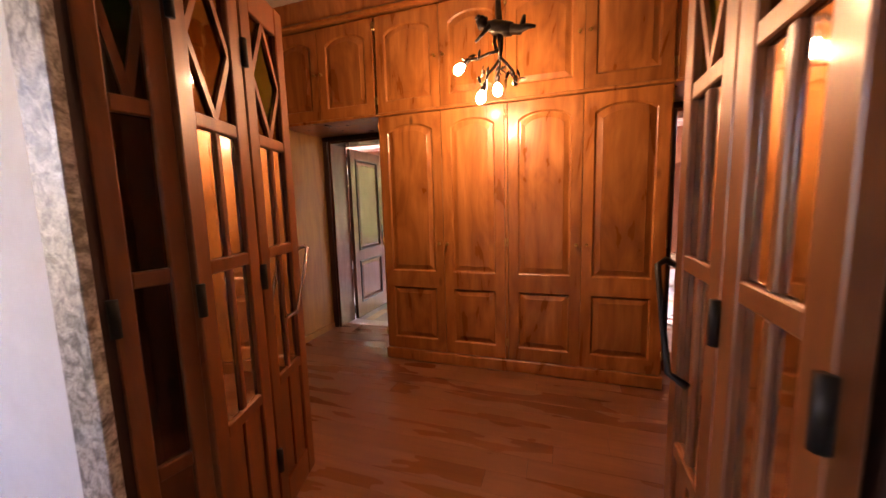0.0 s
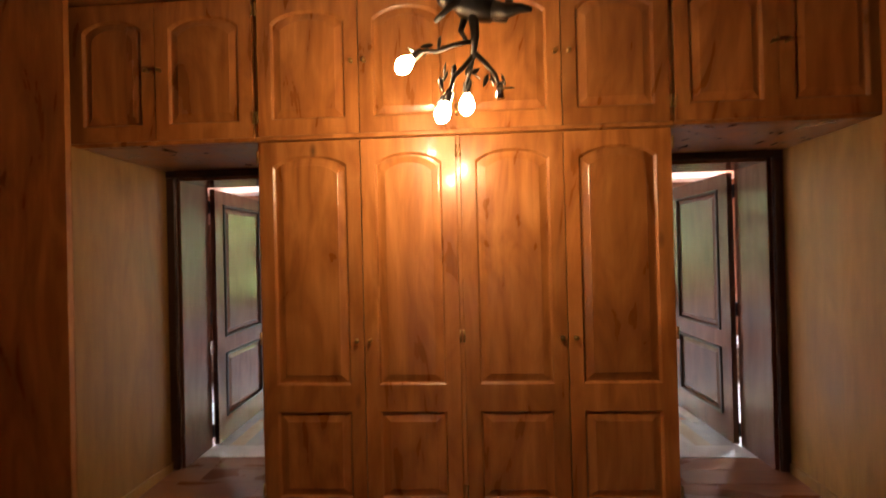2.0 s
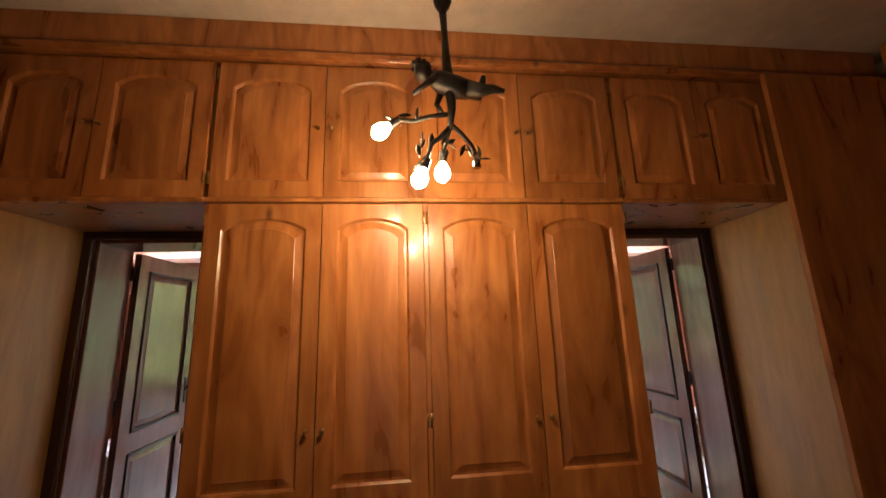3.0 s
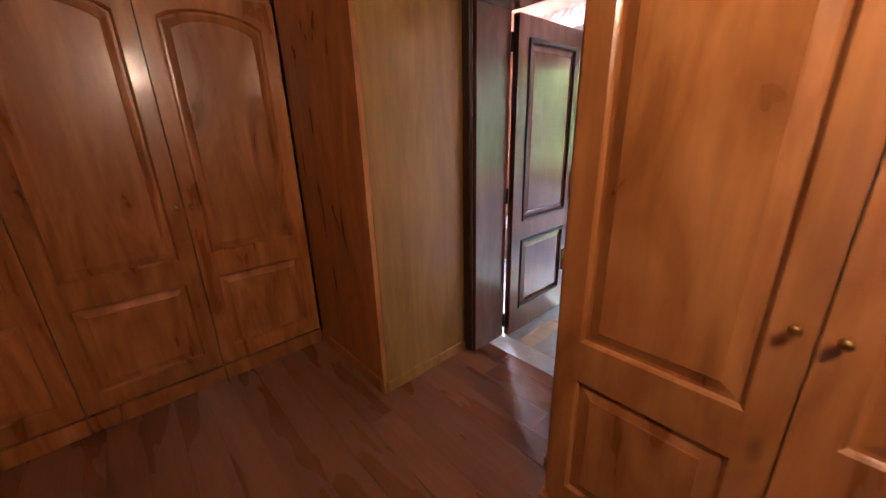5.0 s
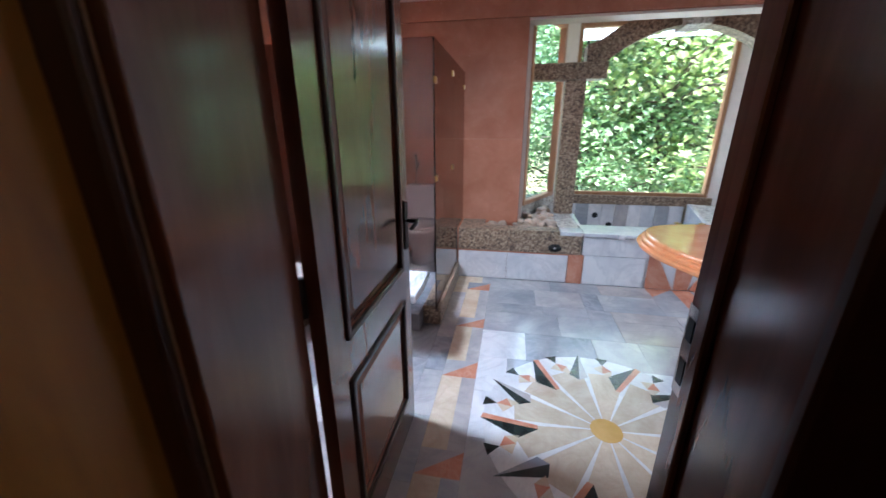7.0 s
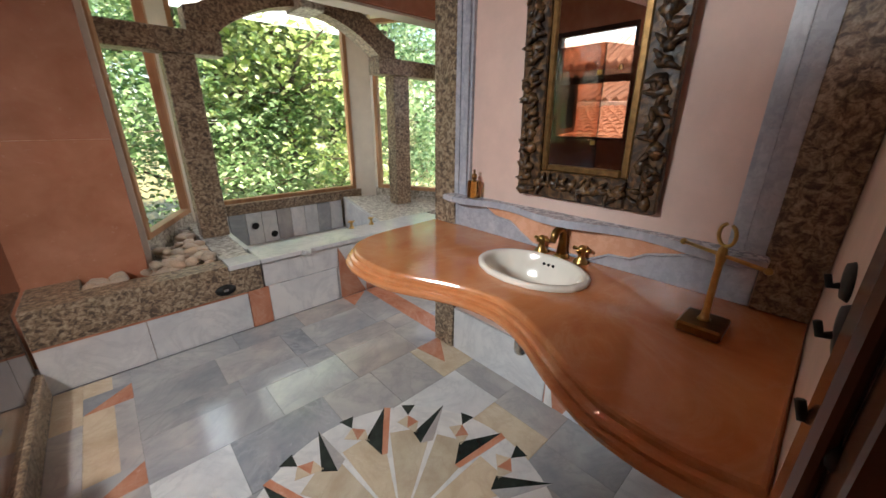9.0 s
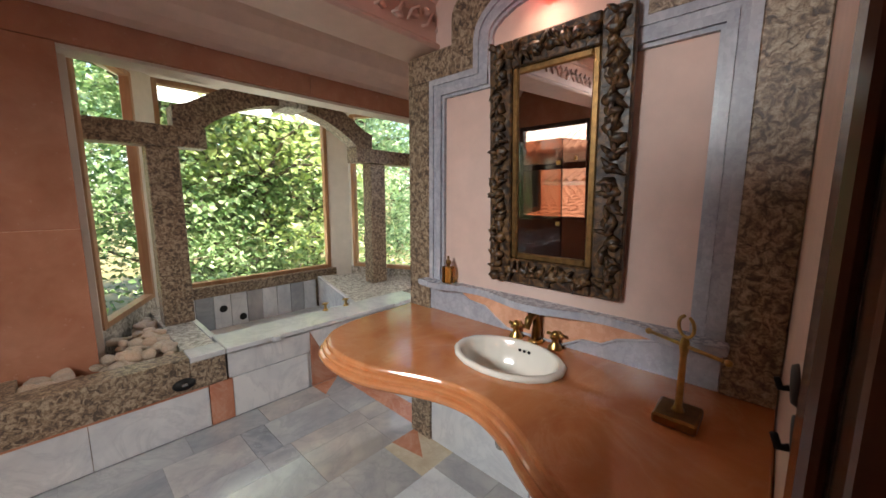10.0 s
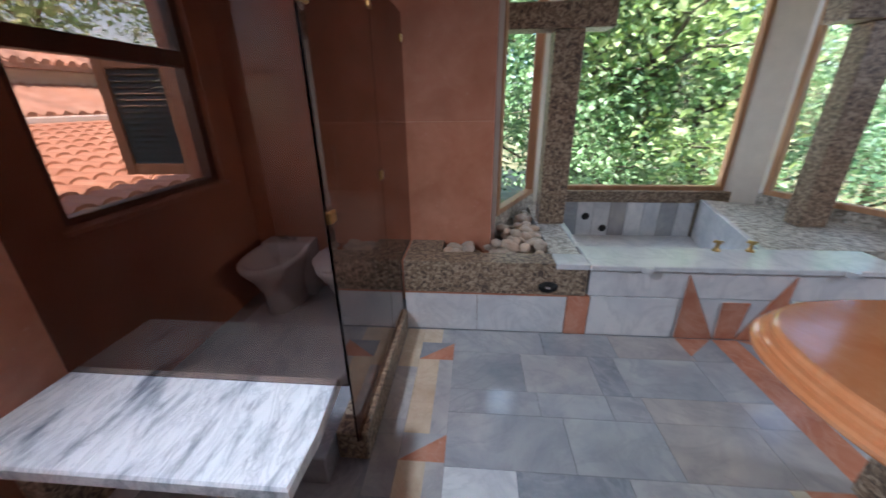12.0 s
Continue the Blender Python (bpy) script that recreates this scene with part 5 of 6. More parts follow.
for i, (y, z) in enumerate(per):
    fruit = bmesh.new()
    blob((XW - 0.05, y + rc.uniform(-0.02, 0.02), z + rc.uniform(-0.01, 0.01)), (0.020, rc.uniform(0.02, 0.034), rc.uniform(0.018, 0.03)), 0.6, 2, fruit, i)
    part("carved_fruit", in_frame(fruit), M_GILT, mr, "", True)
    for j in range(2):
        a = rc.uniform(0, 6.28)
        c = Vector((XW - 0.052, y, z))
        d = Vector((0, math.cos(a), math.sin(a)))
        leaf = bmesh.new()
        tube([c, c + d * 0.03 + Vector((-0.014, 0, 0)), c + d * 0.055 + Vector((-0.002, 0, 0))], [0.012, 0.010, 0.004], 6, leaf)
        part("carved_leaf", in_frame(leaf), M_GILT, mr, "", True)

# red lamp over the mirror
rlamp = thing("picture_lamp", (-0.16, 1.72, 2.27), "small red-shaded lamp over the mirror", "lamp")
part("arm", tube([(XW, 1.72, 2.40), (-0.12, 1.72, 2.40), (-0.16, 1.72, 2.37)], 0.008, 7), M_BRASS, rlamp, "", True)
part("shade", lathe([(0.030, 2.285), (0.026, 2.36), (0.01, 2.37), (0.0, 2.37)], (-0.17, 1.72, 0), 18), M_REDLAMP, rlamp, "glowing red shade", True)
part("bulb", lathe([(0.0, 2.278), (0.018, 2.28), (0.024, 2.286), (0.0, 2.29)], (-0.17, 1.72, 0), 14), M_REDBULB, rlamp, "lit bulb")

# tile panels below the counter
low = thing("vanity_skirting", (XW, 1.7, 0), "pale marble panels with rose inlays below the counter", "panel", "", "structure")
part("panel_tile", box(XW - 0.02, XW - 0.002, 1.72, 2.398, 0.0, 0.29, 0.002), M_MARBLE_W, low)
part("panel_tile", box(XW - 0.02, XW - 0.002, 0.895, 1.50, 0.0, 0.29, 0.002), M_MARBLE_W, low)
part("panel_tile", box(XW - 0.018, XW - 0.002, 1.503, 1.717, 0.0, 0.29), M_ROSE, low)
part("inlay", prism([(1.71, 0.0), (1.66, 0.0), (1.71, 0.28)], XW - 0.021, XW - 0.017, "x"), M_MARBLE_W, low)
part("inlay", prism([(1.60, 0.0), (1.51, 0.0), (1.51, 0.20)], XW - 0.021, XW - 0.017, "x"), M_MARBLE_W, low)
trap = thing("drain_trap", (-0.35, 1.715, 0.45), "chrome bottle trap under the basin", "trap")
part("pipe", tube([(-0.36, 1.715, 0.72), (-0.36, 1.715, 0.50)], 0.016, 10), M_CHROME, trap, "", True)
part("cup", lathe([(0.0, 0.44), (0.026, 0.442), (0.03, 0.46), (0.03, 0.53), (0.018, 0.545), (0.0, 0.545)], (-0.36, 1.715, 0), 16), M_CHROME, trap, "", True)
part("wall_pipe", tube([(-0.345, 1.715, 0.52), (XW, 1.715, 0.52)], 0.014, 10), M_CHROME, trap, "", True)

# ---- glass cabins with bidet and toilet ----
for s in (-1, 1):
    solid("cabin_floor", box(s * 2.155, s * 3.2, 2.58, 3.918, 0.0, 0.10), M_MARBLE_G, "raised grey marble floor of the glass cabin", "floor", "structure")
    solid("cabin_curb", box(s * 2.02, s * 2.153, 2.555, 3.533, 0.0, 0.15, 0.006), M_GRANITE, "brown granite curb under the glass", "curb", "structure")
    solid("cabin_curb_front", box(s * 2.155, s * 3.2, 2.44, 2.578, 0.0, 0.14, 0.005), M_MARBLE_G, "grey marble curb under the glass", "curb", "structure")
    cabin = thing("glass_cabin", (s * 2.1, 2.9, 0.14), "brown tinted glass cabin with brass clips", "shower cabin", "glass cabins")
    GX = s * 2.045
    for y0, y1, z0, nm in ((2.52, 3.20, 0.152, "side_panel"), (3.206, 3.53, 0.152, "glass_door"), (3.532, 3.915, 0.502, "side_panel")):
        g = part(nm, box(GX - 0.004, GX + 0.004, y0, y1, z0, 1.905), M_SMOKE, cabin, "brown tinted glass")
        g.visible_shadow = False
    g = part("front_panel", box(GX + s * 0.004, s * 3.198, 2.512, 2.52, 0.442, 1.905), M_SMOKE_L, cabin, "lightly tinted glass")
    g.visible_shadow = False
    for y, z in ((3.20, 1.10), (3.88, 1.77), (2.55, 1.68), (2.55, 1.09), (3.20, 1.80)):
        part("clip", box(GX - 0.012, GX + 0.012, y - 0.022, y + 0.022, z - 0.02, z + 0.02, 0.004), M_BRASS, cabin, "small brass clip")
    for x, z in ((2.35, 1.72), (3.05, 1.72)):
        part("clip", box(s * x - 0.02, s * x + 0.02, 2.502, 2.528, z - 0.02, z + 0.02, 0.004), M_BRASS, cabin, "small brass clip")
    bench = thing("marble_bench", (s * 2.6, 2.3, 0), "thick streaked grey and white marble bench slab", "bench", "marble benches")
    part("slab", prism([(s * 2.09, 2.12), (s * 2.085, 2.3), (s * 2.10, 2.56), (s * 3.198, 2.56), (s * 3.198, 2.12)], 0.385, 0.44, "z", 0.008), M_SLAB, bench)
    part("support", box(s * 2.30, s * 2.38, 2.18, 2.435, 0.0, 0.384, 0.004), M_GRANITE, bench)
    part("support", box(s * 3.0, s * 3.08, 2.18, 2.435, 0.0, 0.384, 0.004), M_GRANITE, bench)
    sh = thing("shower_head", (s * 2.8, 3.9, 2.0), "metal shower head on a wall arm", "shower head", "shower heads")
    part("arm", tube([(s * 2.62, 3.918, 2.02), (s * 2.60, 3.75, 2.02), (s * 2.58, 3.62, 1.99)], 0.012, 8), M_CHROME, sh, "", True)
    part("rose", lathe([(0.012, 1.99), (0.02, 1.975), (0.085, 1.955), (0.088, 1.945), (0.0, 1.943)], (s * 2.58, 3.60, 0), 20), M_CHROME, sh, "", True)
    hs = thing("hand_shower", (s * 2.52, 3.9, 1.0), "small metal hand shower with hose on the wall", "hand shower", "hand showers")
    part("holder", box(s * 2.54, s * 2.50, 3.88, 3.918, 1.02, 1.08, 0.006), M_CHROME, hs)
    part("head", tube([(s * 2.52, 3.875, 1.0), (s * 2.52, 3.86, 1.12), (s * 2.52, 3.84, 1.16)], [0.012, 0.013, 0.022], 8), M_CHROME, hs, "", True)
    part("hose", tube([(s * 2.52, 3.87, 1.0), (s * 2.55, 3.87, 0.7), (s * 2.60, 3.88, 0.52), (s * 2.62, 3.90, 0.60)], 0.007, 6), M_CHROME, hs, "", True)
    for nm, cx, lab in (("bidet", 2.92, "grey-white ceramic bidet behind the glass"), ("toilet", 2.42, "grey-white ceramic toilet with closed lid")):
        b = thing(nm, (s * cx, 3.6, 0.10), lab, nm, nm + "s")
        bm = bmesh.new()
        rings = []
        prof = [(0.62, 0.10, 0.06), (0.60, 0.25, 0.05), (0.80, 0.38, 0.02), (0.98, 0.46, 0.0), (1.0, 0.49, 0.0), (0.94, 0.50, 0.0)] + ([(0.84, 0.495, 0.0), (0.72, 0.43, 0.0), (0.40, 0.36, 0.0)] if nm == "bidet" else [(0.8, 0.502, 0.0)])
        for r, z, back in prof:
            ring = []
            for k in range(28):
                a = 2 * math.pi * k / 28
                u, v = math.cos(a), math.sin(a)
                yy = 3.60 - 0.28 * r * v if v > 0 else 3.60 - 0.26 * r * max(v * 1.6, -1)
                ring.append(bm.verts.new((s * cx + 0.185 * r * u * (1.0 if v > 0 else 1.0 + 0.06), yy + back, z)))
            rings.append(ring)
        for a, c in zip(rings, rings[1:]):
            ring_strip(bm, a, c)
        bm.faces.new(rings[0])
        bm.faces.new(rings[-1])
        part("bowl", bm, M_CERAMIC_G, b, "", True)
        if nm == "toilet":
            lid = lathe([(0.0, 0.503), (1.0, 0.503), (1.02, 0.515), (0.9, 0.53), (0.0, 0.535)], (s * cx, 3.57, 0), 28, "z", None, 0.185, 0.24)
            part("lid", lid, M_CERAMIC_G, b, "", True)
            part("cistern", box(s * cx - 0.19, s * cx + 0.19, 3.76, 3.915, 0.50, 0.86, 0.02, None, 2), M_CERAMIC_G, b)
            part("foot", box(s * cx - 0.10, s * cx + 0.10, 3.7, 3.90, 0.10, 0.49, 0.015), M_CERAMIC_G, b)
        else:
            part("back_ledge", box(s * cx - 0.18, s * cx + 0.18, 3.76, 3.915, 0.10, 0.515, 0.02, None, 2), M_CERAMIC_G, b)
            for dx in (-0.05, 0.05):
                part("tap", lathe([(0.016, 0.515), (0.012, 0.53), (0.018, 0.545), (0.0, 0.55)], (s * cx + dx, 3.82, 0), 10), M_CHROME, b, "", True)
            part("spout", tube([(s * cx, 3.82, 0.515), (s * cx, 3.81, 0.55), (s * cx, 3.77, 0.555)], 0.010, 8), M_CHROME, b, "", True)
    # side window with two lights and an outside shutter
    w = thing("window_side", (s * 3.3, 3.12, 0.97), "side window with a transom and a wooden frame", "window", "side windows", "structure")
    for y0, y1, z0, z1 in ((2.72, 2.775, 0.97, 2.2), (3.645, 3.70, 0.97, 2.2), (2.775, 3.645, 0.97, 1.0), (2.775, 3.645, 2.15, 2.2), (2.775, 3.645, 1.62, 1.70)):
        part("window_frame", box(s * 3.24, s * 3.31, y0, y1, z0, z1, 0.004), M_DARK, w)
    part("window_sill", box(s * 3.17, s * 3.24, 2.70, 3.72, 0.94, 0.968, 0.005), M_ROSE, w)
    g = part("pane", box(s * 3.27, s * 3.276, 2.773, 3.647, 1.698, 2.152), M_GLASS, w)
    g.visible_shadow = False
    shm = thing("window_shutter", (s * 3.4, 3.55, 1.02), "wooden shutter with green louvres, swung open outside", "shutter", "shutters")
    a = radians(4)
    ud2, dd2 = (s * math.cos(a), -math.sin(a)), (s * math.sin(a), math.cos(a))
    mm = Matrix(((ud2[0], dd2[0], 0, s * 3.42), (ud2[1], dd2[1], 0, 3.75), (0, 0, 1, 0), (0, 0, 0, 1)))
    for u0, u1, v0, v1 in ((0, 0.07, 1.0, 1.70), (0.40, 0.47, 1.0, 1.70), (0.07, 0.40, 1.0, 1.07), (0.07, 0.40, 1.63, 1.70)):
        b2 = box(u0, u1, 0, 0.035, v0, v1, 0.004)
        b2.transform(mm)
        part("shutter_frame", b2, M_WINWOOD, shm)
    for k in range(16):
        b2 = prism([(0.004, 1.072 + k * 0.035), (0.010, 1.072 + k * 0.035), (0.030, 1.106 + k * 0.035), (0.024, 1.106 + k * 0.035)], 0.07, 0.40, "x")
        b2.transform(mm)
        part("slat", b2, M_LOUVER, shm)

outl = thing("wall_outlet", (-1.125, 3.53, 0.34), "dark metal wall outlet on the granite trough", "outlet")
part("plate", lathe([(0.0, 3.534), (0.062, 3.534), (0.058, 3.526), (0.0, 3.522)], (-1.125, 0, 0.342), 22, "y", None, 1.0, 0.62), M_IRON, outl, "", True)
part("socket", box(-1.14, -1.11, 3.517, 3.524, 0.333, 0.351, 0.002), M_CHROME, outl)

for k, (x, z) in enumerate(((-0.72, 1.18), (-0.90, 1.165), (-1.09, 1.15))):
    hk = thing("wall_hook", (x, 0.9, z), "long black iron oval hook on the wall beside the door", "hook", "wall hooks")
    part("plate", lathe([(0.0, 0.8905), (0.030, 0.8905), (0.026, 0.899), (0.0, 0.901)], (x, 0, z), 18, "y", None, 2.6, 0.9), M_IRON, hk, "", True)
    part("prong", tube([(x, 0.90, z - 0.01), (x, 0.912, z - 0.014), (x, 0.918, z + 0.004)], [0.006, 0.006, 0.005], 7), M_IRON, hk, "", True)

# ---- outside: ground, roofs, trees ----
def height(x, y):
    return -1.6 - 0.05 * max(0, y - 6) + 0.25 * noise.noise(Vector((x * 0.15, y * 0.15, 0)))


bm = bmesh.new()
gx = [-400, -120, -60, -30, -20, -14, -10, -7, -5, -3, -1, 1, 3, 5, 7, 10, 14, 20, 30, 60, 120, 400]
gv = [[bm.verts.new((x, y, height(x, y) if abs(x) < 50 and abs(y) < 50 else -4.0)) for y in gx] for x in gx]
for i in range(len(gx) - 1):
    for j in range(len(gx) - 1):
        bm.faces.new((gv[i][j], gv[i + 1][j], gv[i + 1][j + 1], gv[i][j + 1]))
solid("ground", bm, M_GROUND, "dry sloping ground with undergrowth", "ground", "structure", smooth=True)
solid("house_base", box(-3.35, 3.35, -5.55, 3.9, -2.4, -0.2), M_WHITE, "white rendered base of the house", "wall", "structure")
solid("bay_base", box(-1.1, 1.1, 3.9, 5.3, -2.6, -0.3), M_WHITE, "white rendered base of the bay", "wall", "structure")
solid("house_roof", prism([(-6.2, 3.45), (4.6, 3.45), (4.6, 3.52), (-0.8, 4.9), (-6.2, 3.52)], -4.0, 4.0, "x"), M_ROOFTILE, "low tiled roof over the house", "roof", "structure")
solid("bay_roof", prism([(3.9, 2.8), (5.5, 2.8), (5.5, 2.86), (3.9, 3.3)], -1.9, 1.9, "x"), M_ROOFTILE, "small tiled roof over the bay", "roof", "structure")


def tile_roof(name, x0, x1, y0, y1, z_eave, slope, label):
    """A roof falling towards +x or -x, with rows of half-round tiles."""
    r = thing(name, ((x0 + x1) / 2, (y0 + y1) / 2, z_eave), label, "roof", "", "structure")
    part("deck", prism([(x0, z_eave), (x1, z_eave + (x1 - x0) * slope), (x1, z_eave + (x1 - x0) * slope - 0.1), (x0, z_eave - 0.1)], y0, y1, "y"), M_ROOFTILE, r)
    n = int((y1 - y0) / 0.22)
    rows = int(abs(x1 - x0) / 0.36)
    bm = bmesh.new()
    L = (x1 - x0) / rows
    for j in range(n):
        yc = y0 + (j + 0.5) * (y1 - y0) / n
        for i in range(rows):
            xa, xb = x0 + i * L, x0 + (i + 1.08) * L
            za, zb = z_eave + (xa - x0) * slope + 0.012, z_eave + (xb - x0) * slope - 0.006
            up = [[bm.verts.new((x, yc + (0.095 + k2) * math.cos(math.pi * q / 6), z + (0.07 + k2) * math.sin(math.pi * q / 6))) for q in range(7)] for x, z, k2 in ((xa, za, 0.012), (xb, zb, 0.0))]
            for q in range(6):
                bm.faces.new((up[0][q], up[0][q + 1], up[1][q + 1], up[1][q]))
            bm.faces.new(up[0])
    t = part("tile_rows", bm, M_ROOFTILE, r, "rows of half-round terracotta tiles")
    tagged(t, kind="stuff")
    return r


for s in (-1,):
    tile_roof("neighbour_roof", s * 3.75, s * 9.0, -1.5, 9.5, 0.58, 0.10 * s if s > 0 else -0.10, "low wing roof of terracotta tiles")
hb = thing("neighbour_house", (-11, 4, -2), "white house wing with two tiled roofs beyond", "house")
part("wall", box(-14, -11.2, -3, 12.5, -2.5, 2.2), M_WHITE, hb)
part("gutter", box(-9.16, -9.05, -3, 12.5, 1.14, 1.27, 0.02), M_WHITE, hb, "white gutter")
part("lower_roof", prism([(-9.1, 1.2), (-9.1, 1.26), (-11.3, 1.85), (-11.3, 1.2)], -3, 12.5, "y"), M_ROOFTILE, hb)
part("upper_roof", prism([(-15, 3.2), (-12.9, 3.2), (-10.8, 2.28), (-10.8, 2.18), (-15, 2.18)], -3.5, 12.8, "y"), M_ROOFTILE, hb)
for k in range(44):
    y = 0.0 + k * 0.285
    part("roof_tile", tube([(-9.08, y, 1.27), (-11.2, y, 1.84)], 0.10, 6), M_ROOFTILE, hb)
    part("roof_tile", tube([(-10.78, y, 2.30), (-12.9, y, 3.22)], 0.10, 6), M_ROOFTILE, hb)


def leaf_cloud(bm, c, r, count, size, rnd, flat=0.7):
    for _ in range(count):
        v = Vector((rnd.gauss(0, 1), rnd.gauss(0, 1), rnd.gauss(0, 1))).normalized() * (rnd.random() ** 0.45)
        p = Vector(c) + Vector((v.x * r[0], v.y * r[1], v.z * r[2]))
        e = Euler((rnd.uniform(-0.9, 0.9), rnd.uniform(-0.9, 0.9), rnd.uniform(0, 6.28))).to_matrix()
        k = size * rnd.uniform(0.6, 1.35)
        w = k * rnd.uniform(0.28, 0.42)
        pts = [(0, 0, 0), (k * 0.45, w, 0.05 * k), (k, 0, -0.12 * k), (k * 0.45, -w, 0.05 * k)]
        vs = [bm.verts.new(p + e @ Vector(q)) for q in pts]
        bm.faces.new(vs)


def tree(name, at, h, spread, leaves, size, material, label, seed):
    rnd = random.Random(seed)
    t = thing(name, at, label, "tree", "garden trees")
    bm = bmesh.new()
    o = Vector(at)
    top = o + Vector((rnd.uniform(-0.3, 0.3), rnd.uniform(-0.3, 0.3), h * 0.75))
    tube([o - Vector((0, 0, 0.3)), o + (top - o) * 0.35 + Vector((0.08, 0.05, 0)), o + (top - o) * 0.7, top], [0.13, 0.10, 0.07, 0.03], 8, bm)
    ends = []
    for k in range(18):
        f = rnd.uniform(0.14, 0.97)
        b = o + (top - o) * f
        a = rnd.uniform(0, 6.28)
        ln = spread * rnd.uniform(0.55, 1.0) * (1.15 - 0.4 * f)
        e = b + Vector((math.cos(a) * ln, math.sin(a) * ln, rnd.uniform(0.1, 0.6) * ln))
        mid = (b + e) / 2 + Vector((0, 0, 0.12 * ln))
        tube([b, mid, e], [0.045, 0.03, 0.01], 6, bm)
        ends += [mid, e]
        for _ in range(2):
            e2 = mid + Vector((rnd.uniform(-0.5, 0.5), rnd.uniform(-0.5, 0.5), rnd.uniform(-0.1, 0.4))) * ln * 0.7
            tube([mid, e2], [0.02, 0.006], 5, bm)
            ends.append(e2)
    ends.append(top)
    part("trunk", bm, M_BARK, t, "", True)
    cr = bmesh.new()
    per = leaves // len(ends)
    for e in ends:
        leaf_cloud(cr, e, (spread * 0.42, spread * 0.42, spread * 0.30), per, size, rnd)
    part("crown", cr, material, t)
    return t


G = -1.7
# the M_LEAVES_Y trees have bright sun put into their leaf colour
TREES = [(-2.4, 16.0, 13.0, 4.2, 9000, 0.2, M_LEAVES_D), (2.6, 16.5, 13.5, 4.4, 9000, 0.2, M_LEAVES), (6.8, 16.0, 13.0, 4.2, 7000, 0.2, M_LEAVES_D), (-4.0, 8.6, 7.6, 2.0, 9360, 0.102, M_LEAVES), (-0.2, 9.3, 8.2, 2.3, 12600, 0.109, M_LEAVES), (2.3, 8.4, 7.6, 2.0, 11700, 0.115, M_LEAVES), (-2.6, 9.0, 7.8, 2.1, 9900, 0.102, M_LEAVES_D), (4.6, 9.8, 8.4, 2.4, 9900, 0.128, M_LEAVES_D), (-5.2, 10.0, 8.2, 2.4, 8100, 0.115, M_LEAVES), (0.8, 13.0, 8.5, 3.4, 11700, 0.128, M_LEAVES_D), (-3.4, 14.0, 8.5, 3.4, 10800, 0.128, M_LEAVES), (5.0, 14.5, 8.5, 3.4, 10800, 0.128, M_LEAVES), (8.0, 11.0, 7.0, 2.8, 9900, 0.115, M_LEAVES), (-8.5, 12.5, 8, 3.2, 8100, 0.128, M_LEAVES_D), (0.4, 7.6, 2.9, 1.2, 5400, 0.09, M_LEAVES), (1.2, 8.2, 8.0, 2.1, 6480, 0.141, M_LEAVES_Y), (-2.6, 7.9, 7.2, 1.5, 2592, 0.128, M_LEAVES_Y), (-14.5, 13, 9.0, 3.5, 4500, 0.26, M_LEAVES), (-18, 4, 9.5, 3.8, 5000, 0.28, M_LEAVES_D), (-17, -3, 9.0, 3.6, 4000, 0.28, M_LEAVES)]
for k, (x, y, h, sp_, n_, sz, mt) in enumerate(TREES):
    tree("broadleaf_tree", (x, y, height(x, y)), h, sp_, n_, sz, mt, "young yellow-green broadleaf tree, strong sunlight put into its leaf colour" if mt is M_LEAVES_Y else "dense green broadleaf tree in sunlight" if mt is M_LEAVES else "dark green broadleaf tree in the garden", 20 + k)
bm = bmesh.new()
rg = random.Random(5)
for k in range(5000):
    x, y = rg.uniform(-9, 9), rg.uniform(5.8, 13)
    z = height(x, y)
    a, hgt = rg.uniform(0, 6.28), rg.uniform(0.15, 0.6)
    d = Vector((math.cos(a), math.sin(a), 0)) * 0.02
    b = Vector((x, y, z))
    tip = b + Vector((rg.uniform(-0.15, 0.15), rg.uniform(-0.15, 0.15), hgt))
    bm.faces.new([bm.verts.new(b - d), bm.verts.new(b + d), bm.verts.new(tip)])
solid("dry_grass", bm, M_GRASS, "tufts of dry yellow grass under the trees", "grass", "stuff")

# ---- bathroom floor: tiles and star inlay, last ----
SC = (-1.035, 1.715)


def tile_piece(name, pts, z1, material, parent, z0=-0.006):
    bm = prism(pts, z0, z1, "z")
    return part(name, bm, material, parent)


ORIGIN[bath_floor] = Vector((0, 0, 0))
rt = random.Random(21)


def clip_rect(x0, x1, y0, y1, name="tile"):
    m = rt.choices((M_MARBLE, M_MARBLE_W, M_MARBLE_G, M_BEIGE), (62, 20, 12, 6))[0]
    return part(name, box(x0 + 0.001, x1 - 0.001, y0 + 0.001, y1 - 0.001, -0.006, 0.0), m, bath_floor)


def tile_field(x0, x1, y0, y1, rows):
    y = y0
    for k in range(rows):
        h = (y1 - y0) / rows
        x = x0
        while x < x1 - 0.01:
            w = min(rt.choice((0.18, 0.30, 0.30, 0.45, 0.60)), x1 - x)
            if x1 - x - w < 0.12:
                w = x1 - x
            yield x, x + w, y, y + h
            x += w
        y += h


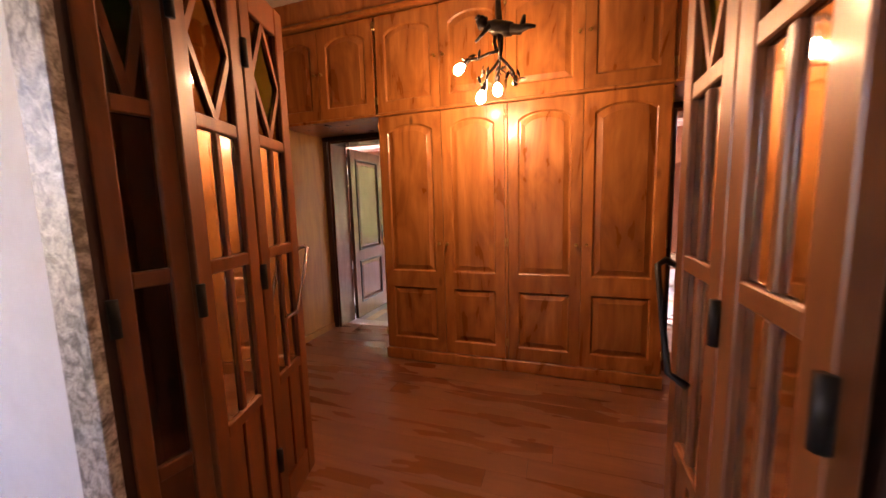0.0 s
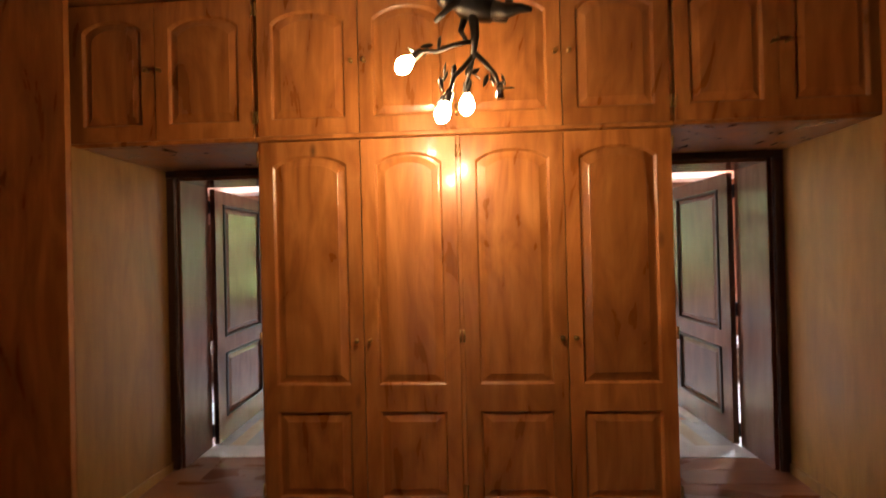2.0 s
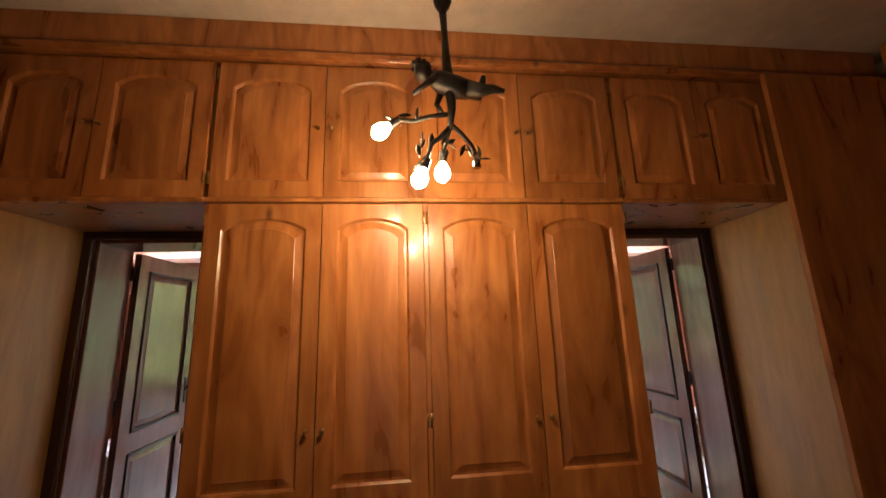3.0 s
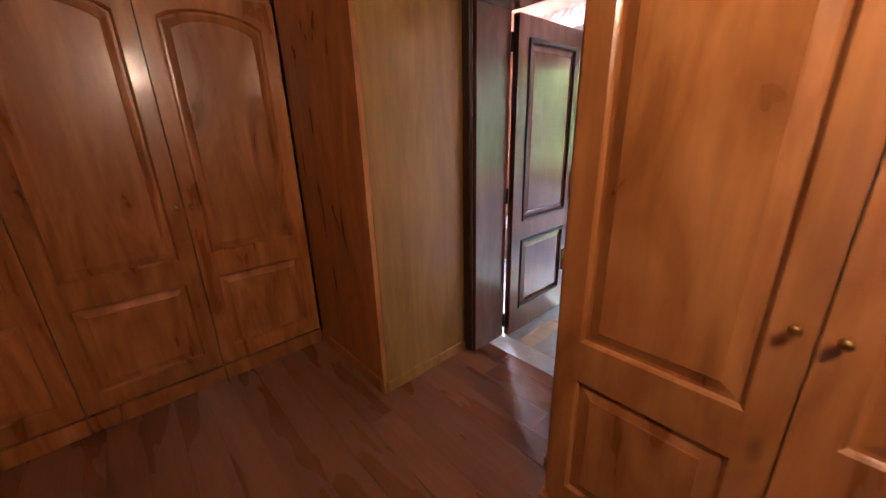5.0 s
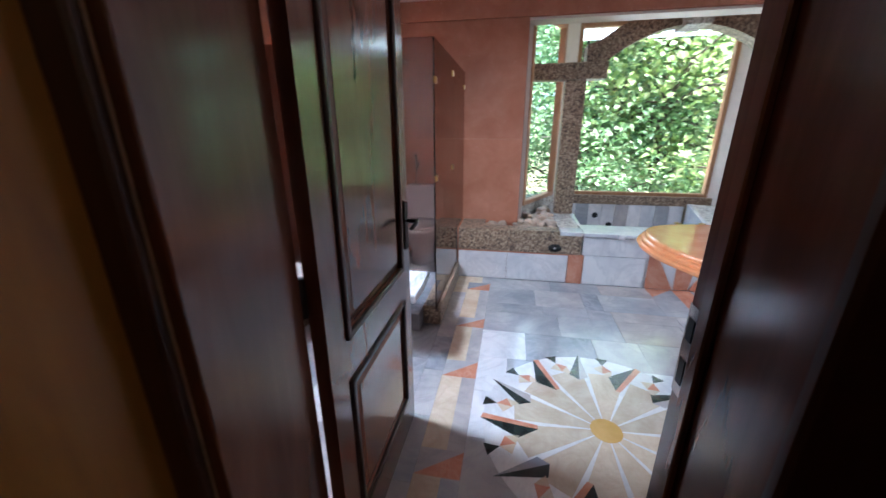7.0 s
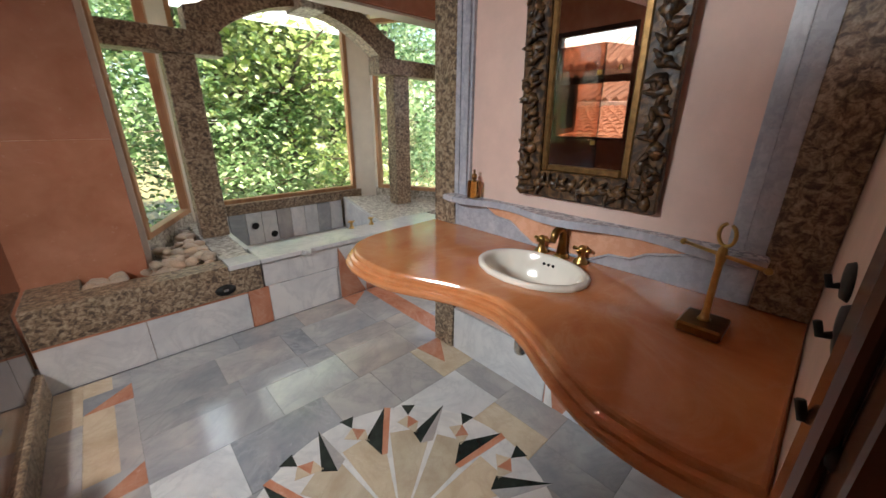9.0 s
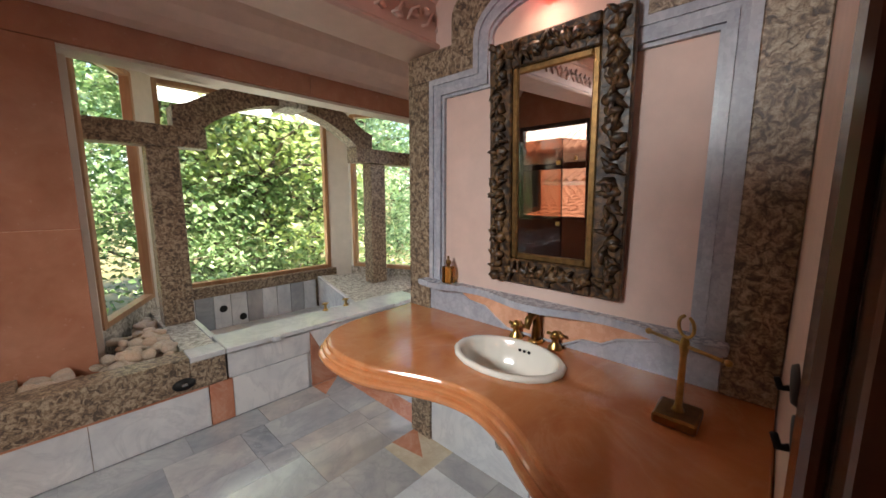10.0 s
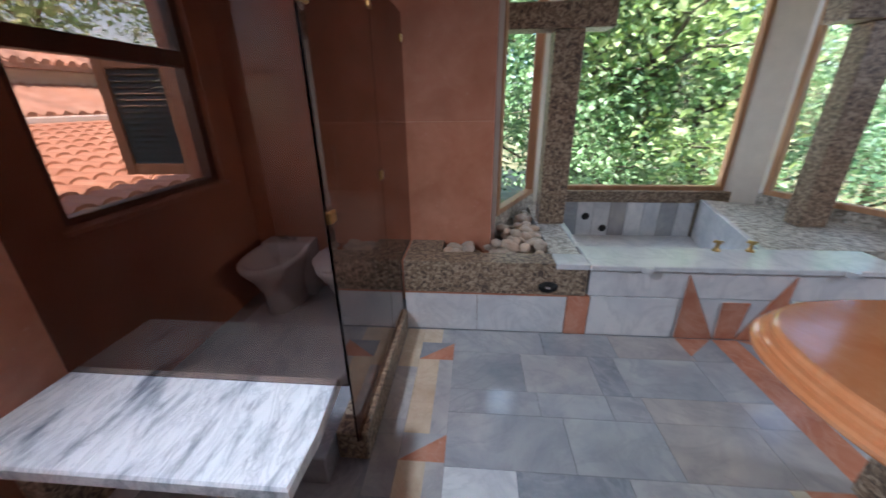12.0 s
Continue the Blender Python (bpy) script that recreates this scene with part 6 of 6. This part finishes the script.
for s in (-1, 1):
    xa, xb = (-1.70, -0.082) if s < 0 else (0.082, 1.70)
    for a in tile_field(xa, xb, 0.905, 2.55, 5):
        clip_rect(*a)
    for a in tile_field(-2.02 if s < 0 else 1.90, -1.90 if s < 0 else 2.02, 0.905, 3.53, 7):
        clip_rect(*a)
    for a in tile_field(-3.2 if s < 0 else 2.02, -2.02 if s < 0 else 3.2, 0.905, 2.44, 5):
        clip_rect(*a)
    # rose border with beige strips
    x0, x1 = (-1.90, -1.70) if s < 0 else (1.70, 1.90)
    y = 0.905
    k = 0
    while y < 3.5:
        h = min((0.42, 0.14, 0.52, 0.16)[k % 4], 3.53 - y)
        if k % 2:
            part("tile", prism([(x0, y), (x1, y), (x1 if s < 0 else x0, y + h)], -0.006, 0.0), M_ROSE, bath_floor)
            part("tile", prism([(x0 if s < 0 else x1, y), (x1 if s < 0 else x0, y + h), (x0 if s < 0 else x1, y + h)], -0.006, 0.0), M_MARBLE, bath_floor)
        else:
            part("tile", box(x0, x0 + 0.12, y, y + h, -0.006, 0.0), M_BEIGE, bath_floor)
            part("tile", box(x0 + 0.12, x1, y, y + h, -0.006, 0.0), M_MARBLE, bath_floor)
        y += h
        k += 1
rows = [(2.55, 2.84), (2.84, 3.0), (3.0, 3.31), (3.31, 3.53)]
for (y0, y1) in rows:
    for s in (-1, 1):
        fixed = {(3.0, 3.31): [(-1.70, -1.30), (-1.30, -0.905), (-0.905, -0.762), (-0.762, -0.30), (-0.30, 0.0)], (2.84, 3.0): [(-1.70, -1.25), (-1.25, -0.90), (-0.90, -0.72), (-0.72, -0.25), (-0.25, 0.0)]}.get((y0, y1))
        cells = fixed or [(-1.70, -1.15), (-1.15, -0.72), (-0.72, -0.28), (-0.28, 0.0)]
        for x0, x1 in cells:
            m = M_MARBLE_G if (x0, x1) in ((-0.905, -0.762), (-0.90, -0.72)) else M_MARBLE
            a, b = (x0, x1) if s < 0 else (-x1, -x0)
            part("tile", box(a + 0.001, b - 0.001, y0 + 0.001, y1 - 0.001, -0.006, 0.0), m, bath_floor)

# rose inlays of the floor before the tub and at the partition
for pts in ([(-0.075, 2.58), (0.075, 2.58), (0.075, 3.53), (-0.075, 3.53)], [(-0.30, 3.53), (-0.085, 3.53), (-0.29, 3.35)], [(0.30, 3.53), (0.29, 3.35), (0.085, 3.53)], [(-0.29, 2.55), (-0.25, 2.32), (-0.085, 2.55)], [(0.29, 2.55), (0.085, 2.55), (0.25, 2.32)]):
    tile_piece("inlay", pts, 0.0008, M_ROSE, bath_floor)

star = thing("floor_star", (SC[0], SC[1], 0.0), "round star inlay of beige, black and rose marble in the floor", "floor inlay", "floor stars")


def pol(r, deg):
    return (SC[0] + r * math.cos(radians(deg)), SC[1] + r * math.sin(radians(deg)))


ZS = 0.0015
part("field", prism([pol(0.60, 360 * k / 48) for k in range(48)], -0.004, ZS - 0.0008, "z"), M_MARBLE_W, star, "pale marble ground")
for k in range(12):
    a = 3 + 30 * k
    tile_piece("sector", [pol(0.065, a + 2), pol(0.44, a + 2.2), pol(0.45, a + 15), pol(0.44, a + 27.8), pol(0.065, a + 28)], ZS, M_BEIGE, star, -0.002)
    tile_piece("ray", [pol(0.062, a - 2), pol(0.43, a - 2), pol(0.43, a + 2), pol(0.062, a + 2)], ZS + 0.0003, M_MARBLE_W, star, -0.002)
    big = k % 2 == 1
    if big:
        tile_piece("spike", [pol(0.63, a), pol(0.375, a + 7), pol(0.43, a + 13)], ZS + 0.0006, M_BLACK, star, -0.002)
        tile_piece("spike_side", [pol(0.63, a), pol(0.375, a + 7), pol(0.40, a - 1)], ZS + 0.0006, M_MARBLE, star, -0.002)
    else:
        tile_piece("spike", [pol(0.61, a - 1), pol(0.44, a + 13), pol(0.33, a + 6)], ZS + 0.0006, M_BLACK, star, -0.002)
        tile_piece("spike_side", [pol(0.61, a - 1), pol(0.33, a + 6), pol(0.33, a + 1.5), pol(0.60, a - 4)], ZS + 0.0006, M_ROSE, star, -0.002)
    b = a + 16
    tile_piece("chip", [pol(0.61, b - 2), pol(0.61, b + 4.5), pol(0.54, b + 1)], ZS + 0.0006, M_BLACK, star, -0.002)
    tile_piece("chip", [pol(0.54, b + 1), pol(0.50, b - 5), pol(0.46, b + 1)], ZS + 0.0006, M_ROSE, star, -0.002)
    tile_piece("chip", [pol(0.54, b + 1), pol(0.46, b + 1), pol(0.50, b + 7)], ZS + 0.0006, M_BEIGE, star, -0.002)
    tile_piece("chip", [pol(0.46, b + 1), pol(0.50, b - 5), pol(0.43, b - 5)], ZS + 0.0006, M_BEIGE, star, -0.002)
tile_piece("centre", [pol(0.075, 15 * k) for k in range(24)], ZS + 0.0009, M_GOLDST, star, -0.002)
copy_thing(star, pose(1.055, SC[1], 0.0))

# hall floor boards
ORIGIN[hall_floor] = Vector((0, 0, 0))
rb = random.Random(31)
y = -2.298
while y < 0.744:
    y1 = min(y + 0.145, 0.744)
    x = -2.94 - rb.uniform(0, 1.2)
    while x < 2.94:
        x1 = x + rb.uniform(1.4, 2.4)
        part("board", box(max(x, -2.94) + 0.001, min(x1, 2.94) - 0.001, y + 0.0008, y1 - 0.0008, -0.004, rb.uniform(-0.0004, 0.0)), M_BOARD, hall_floor)
        x = x1
    y += 0.145
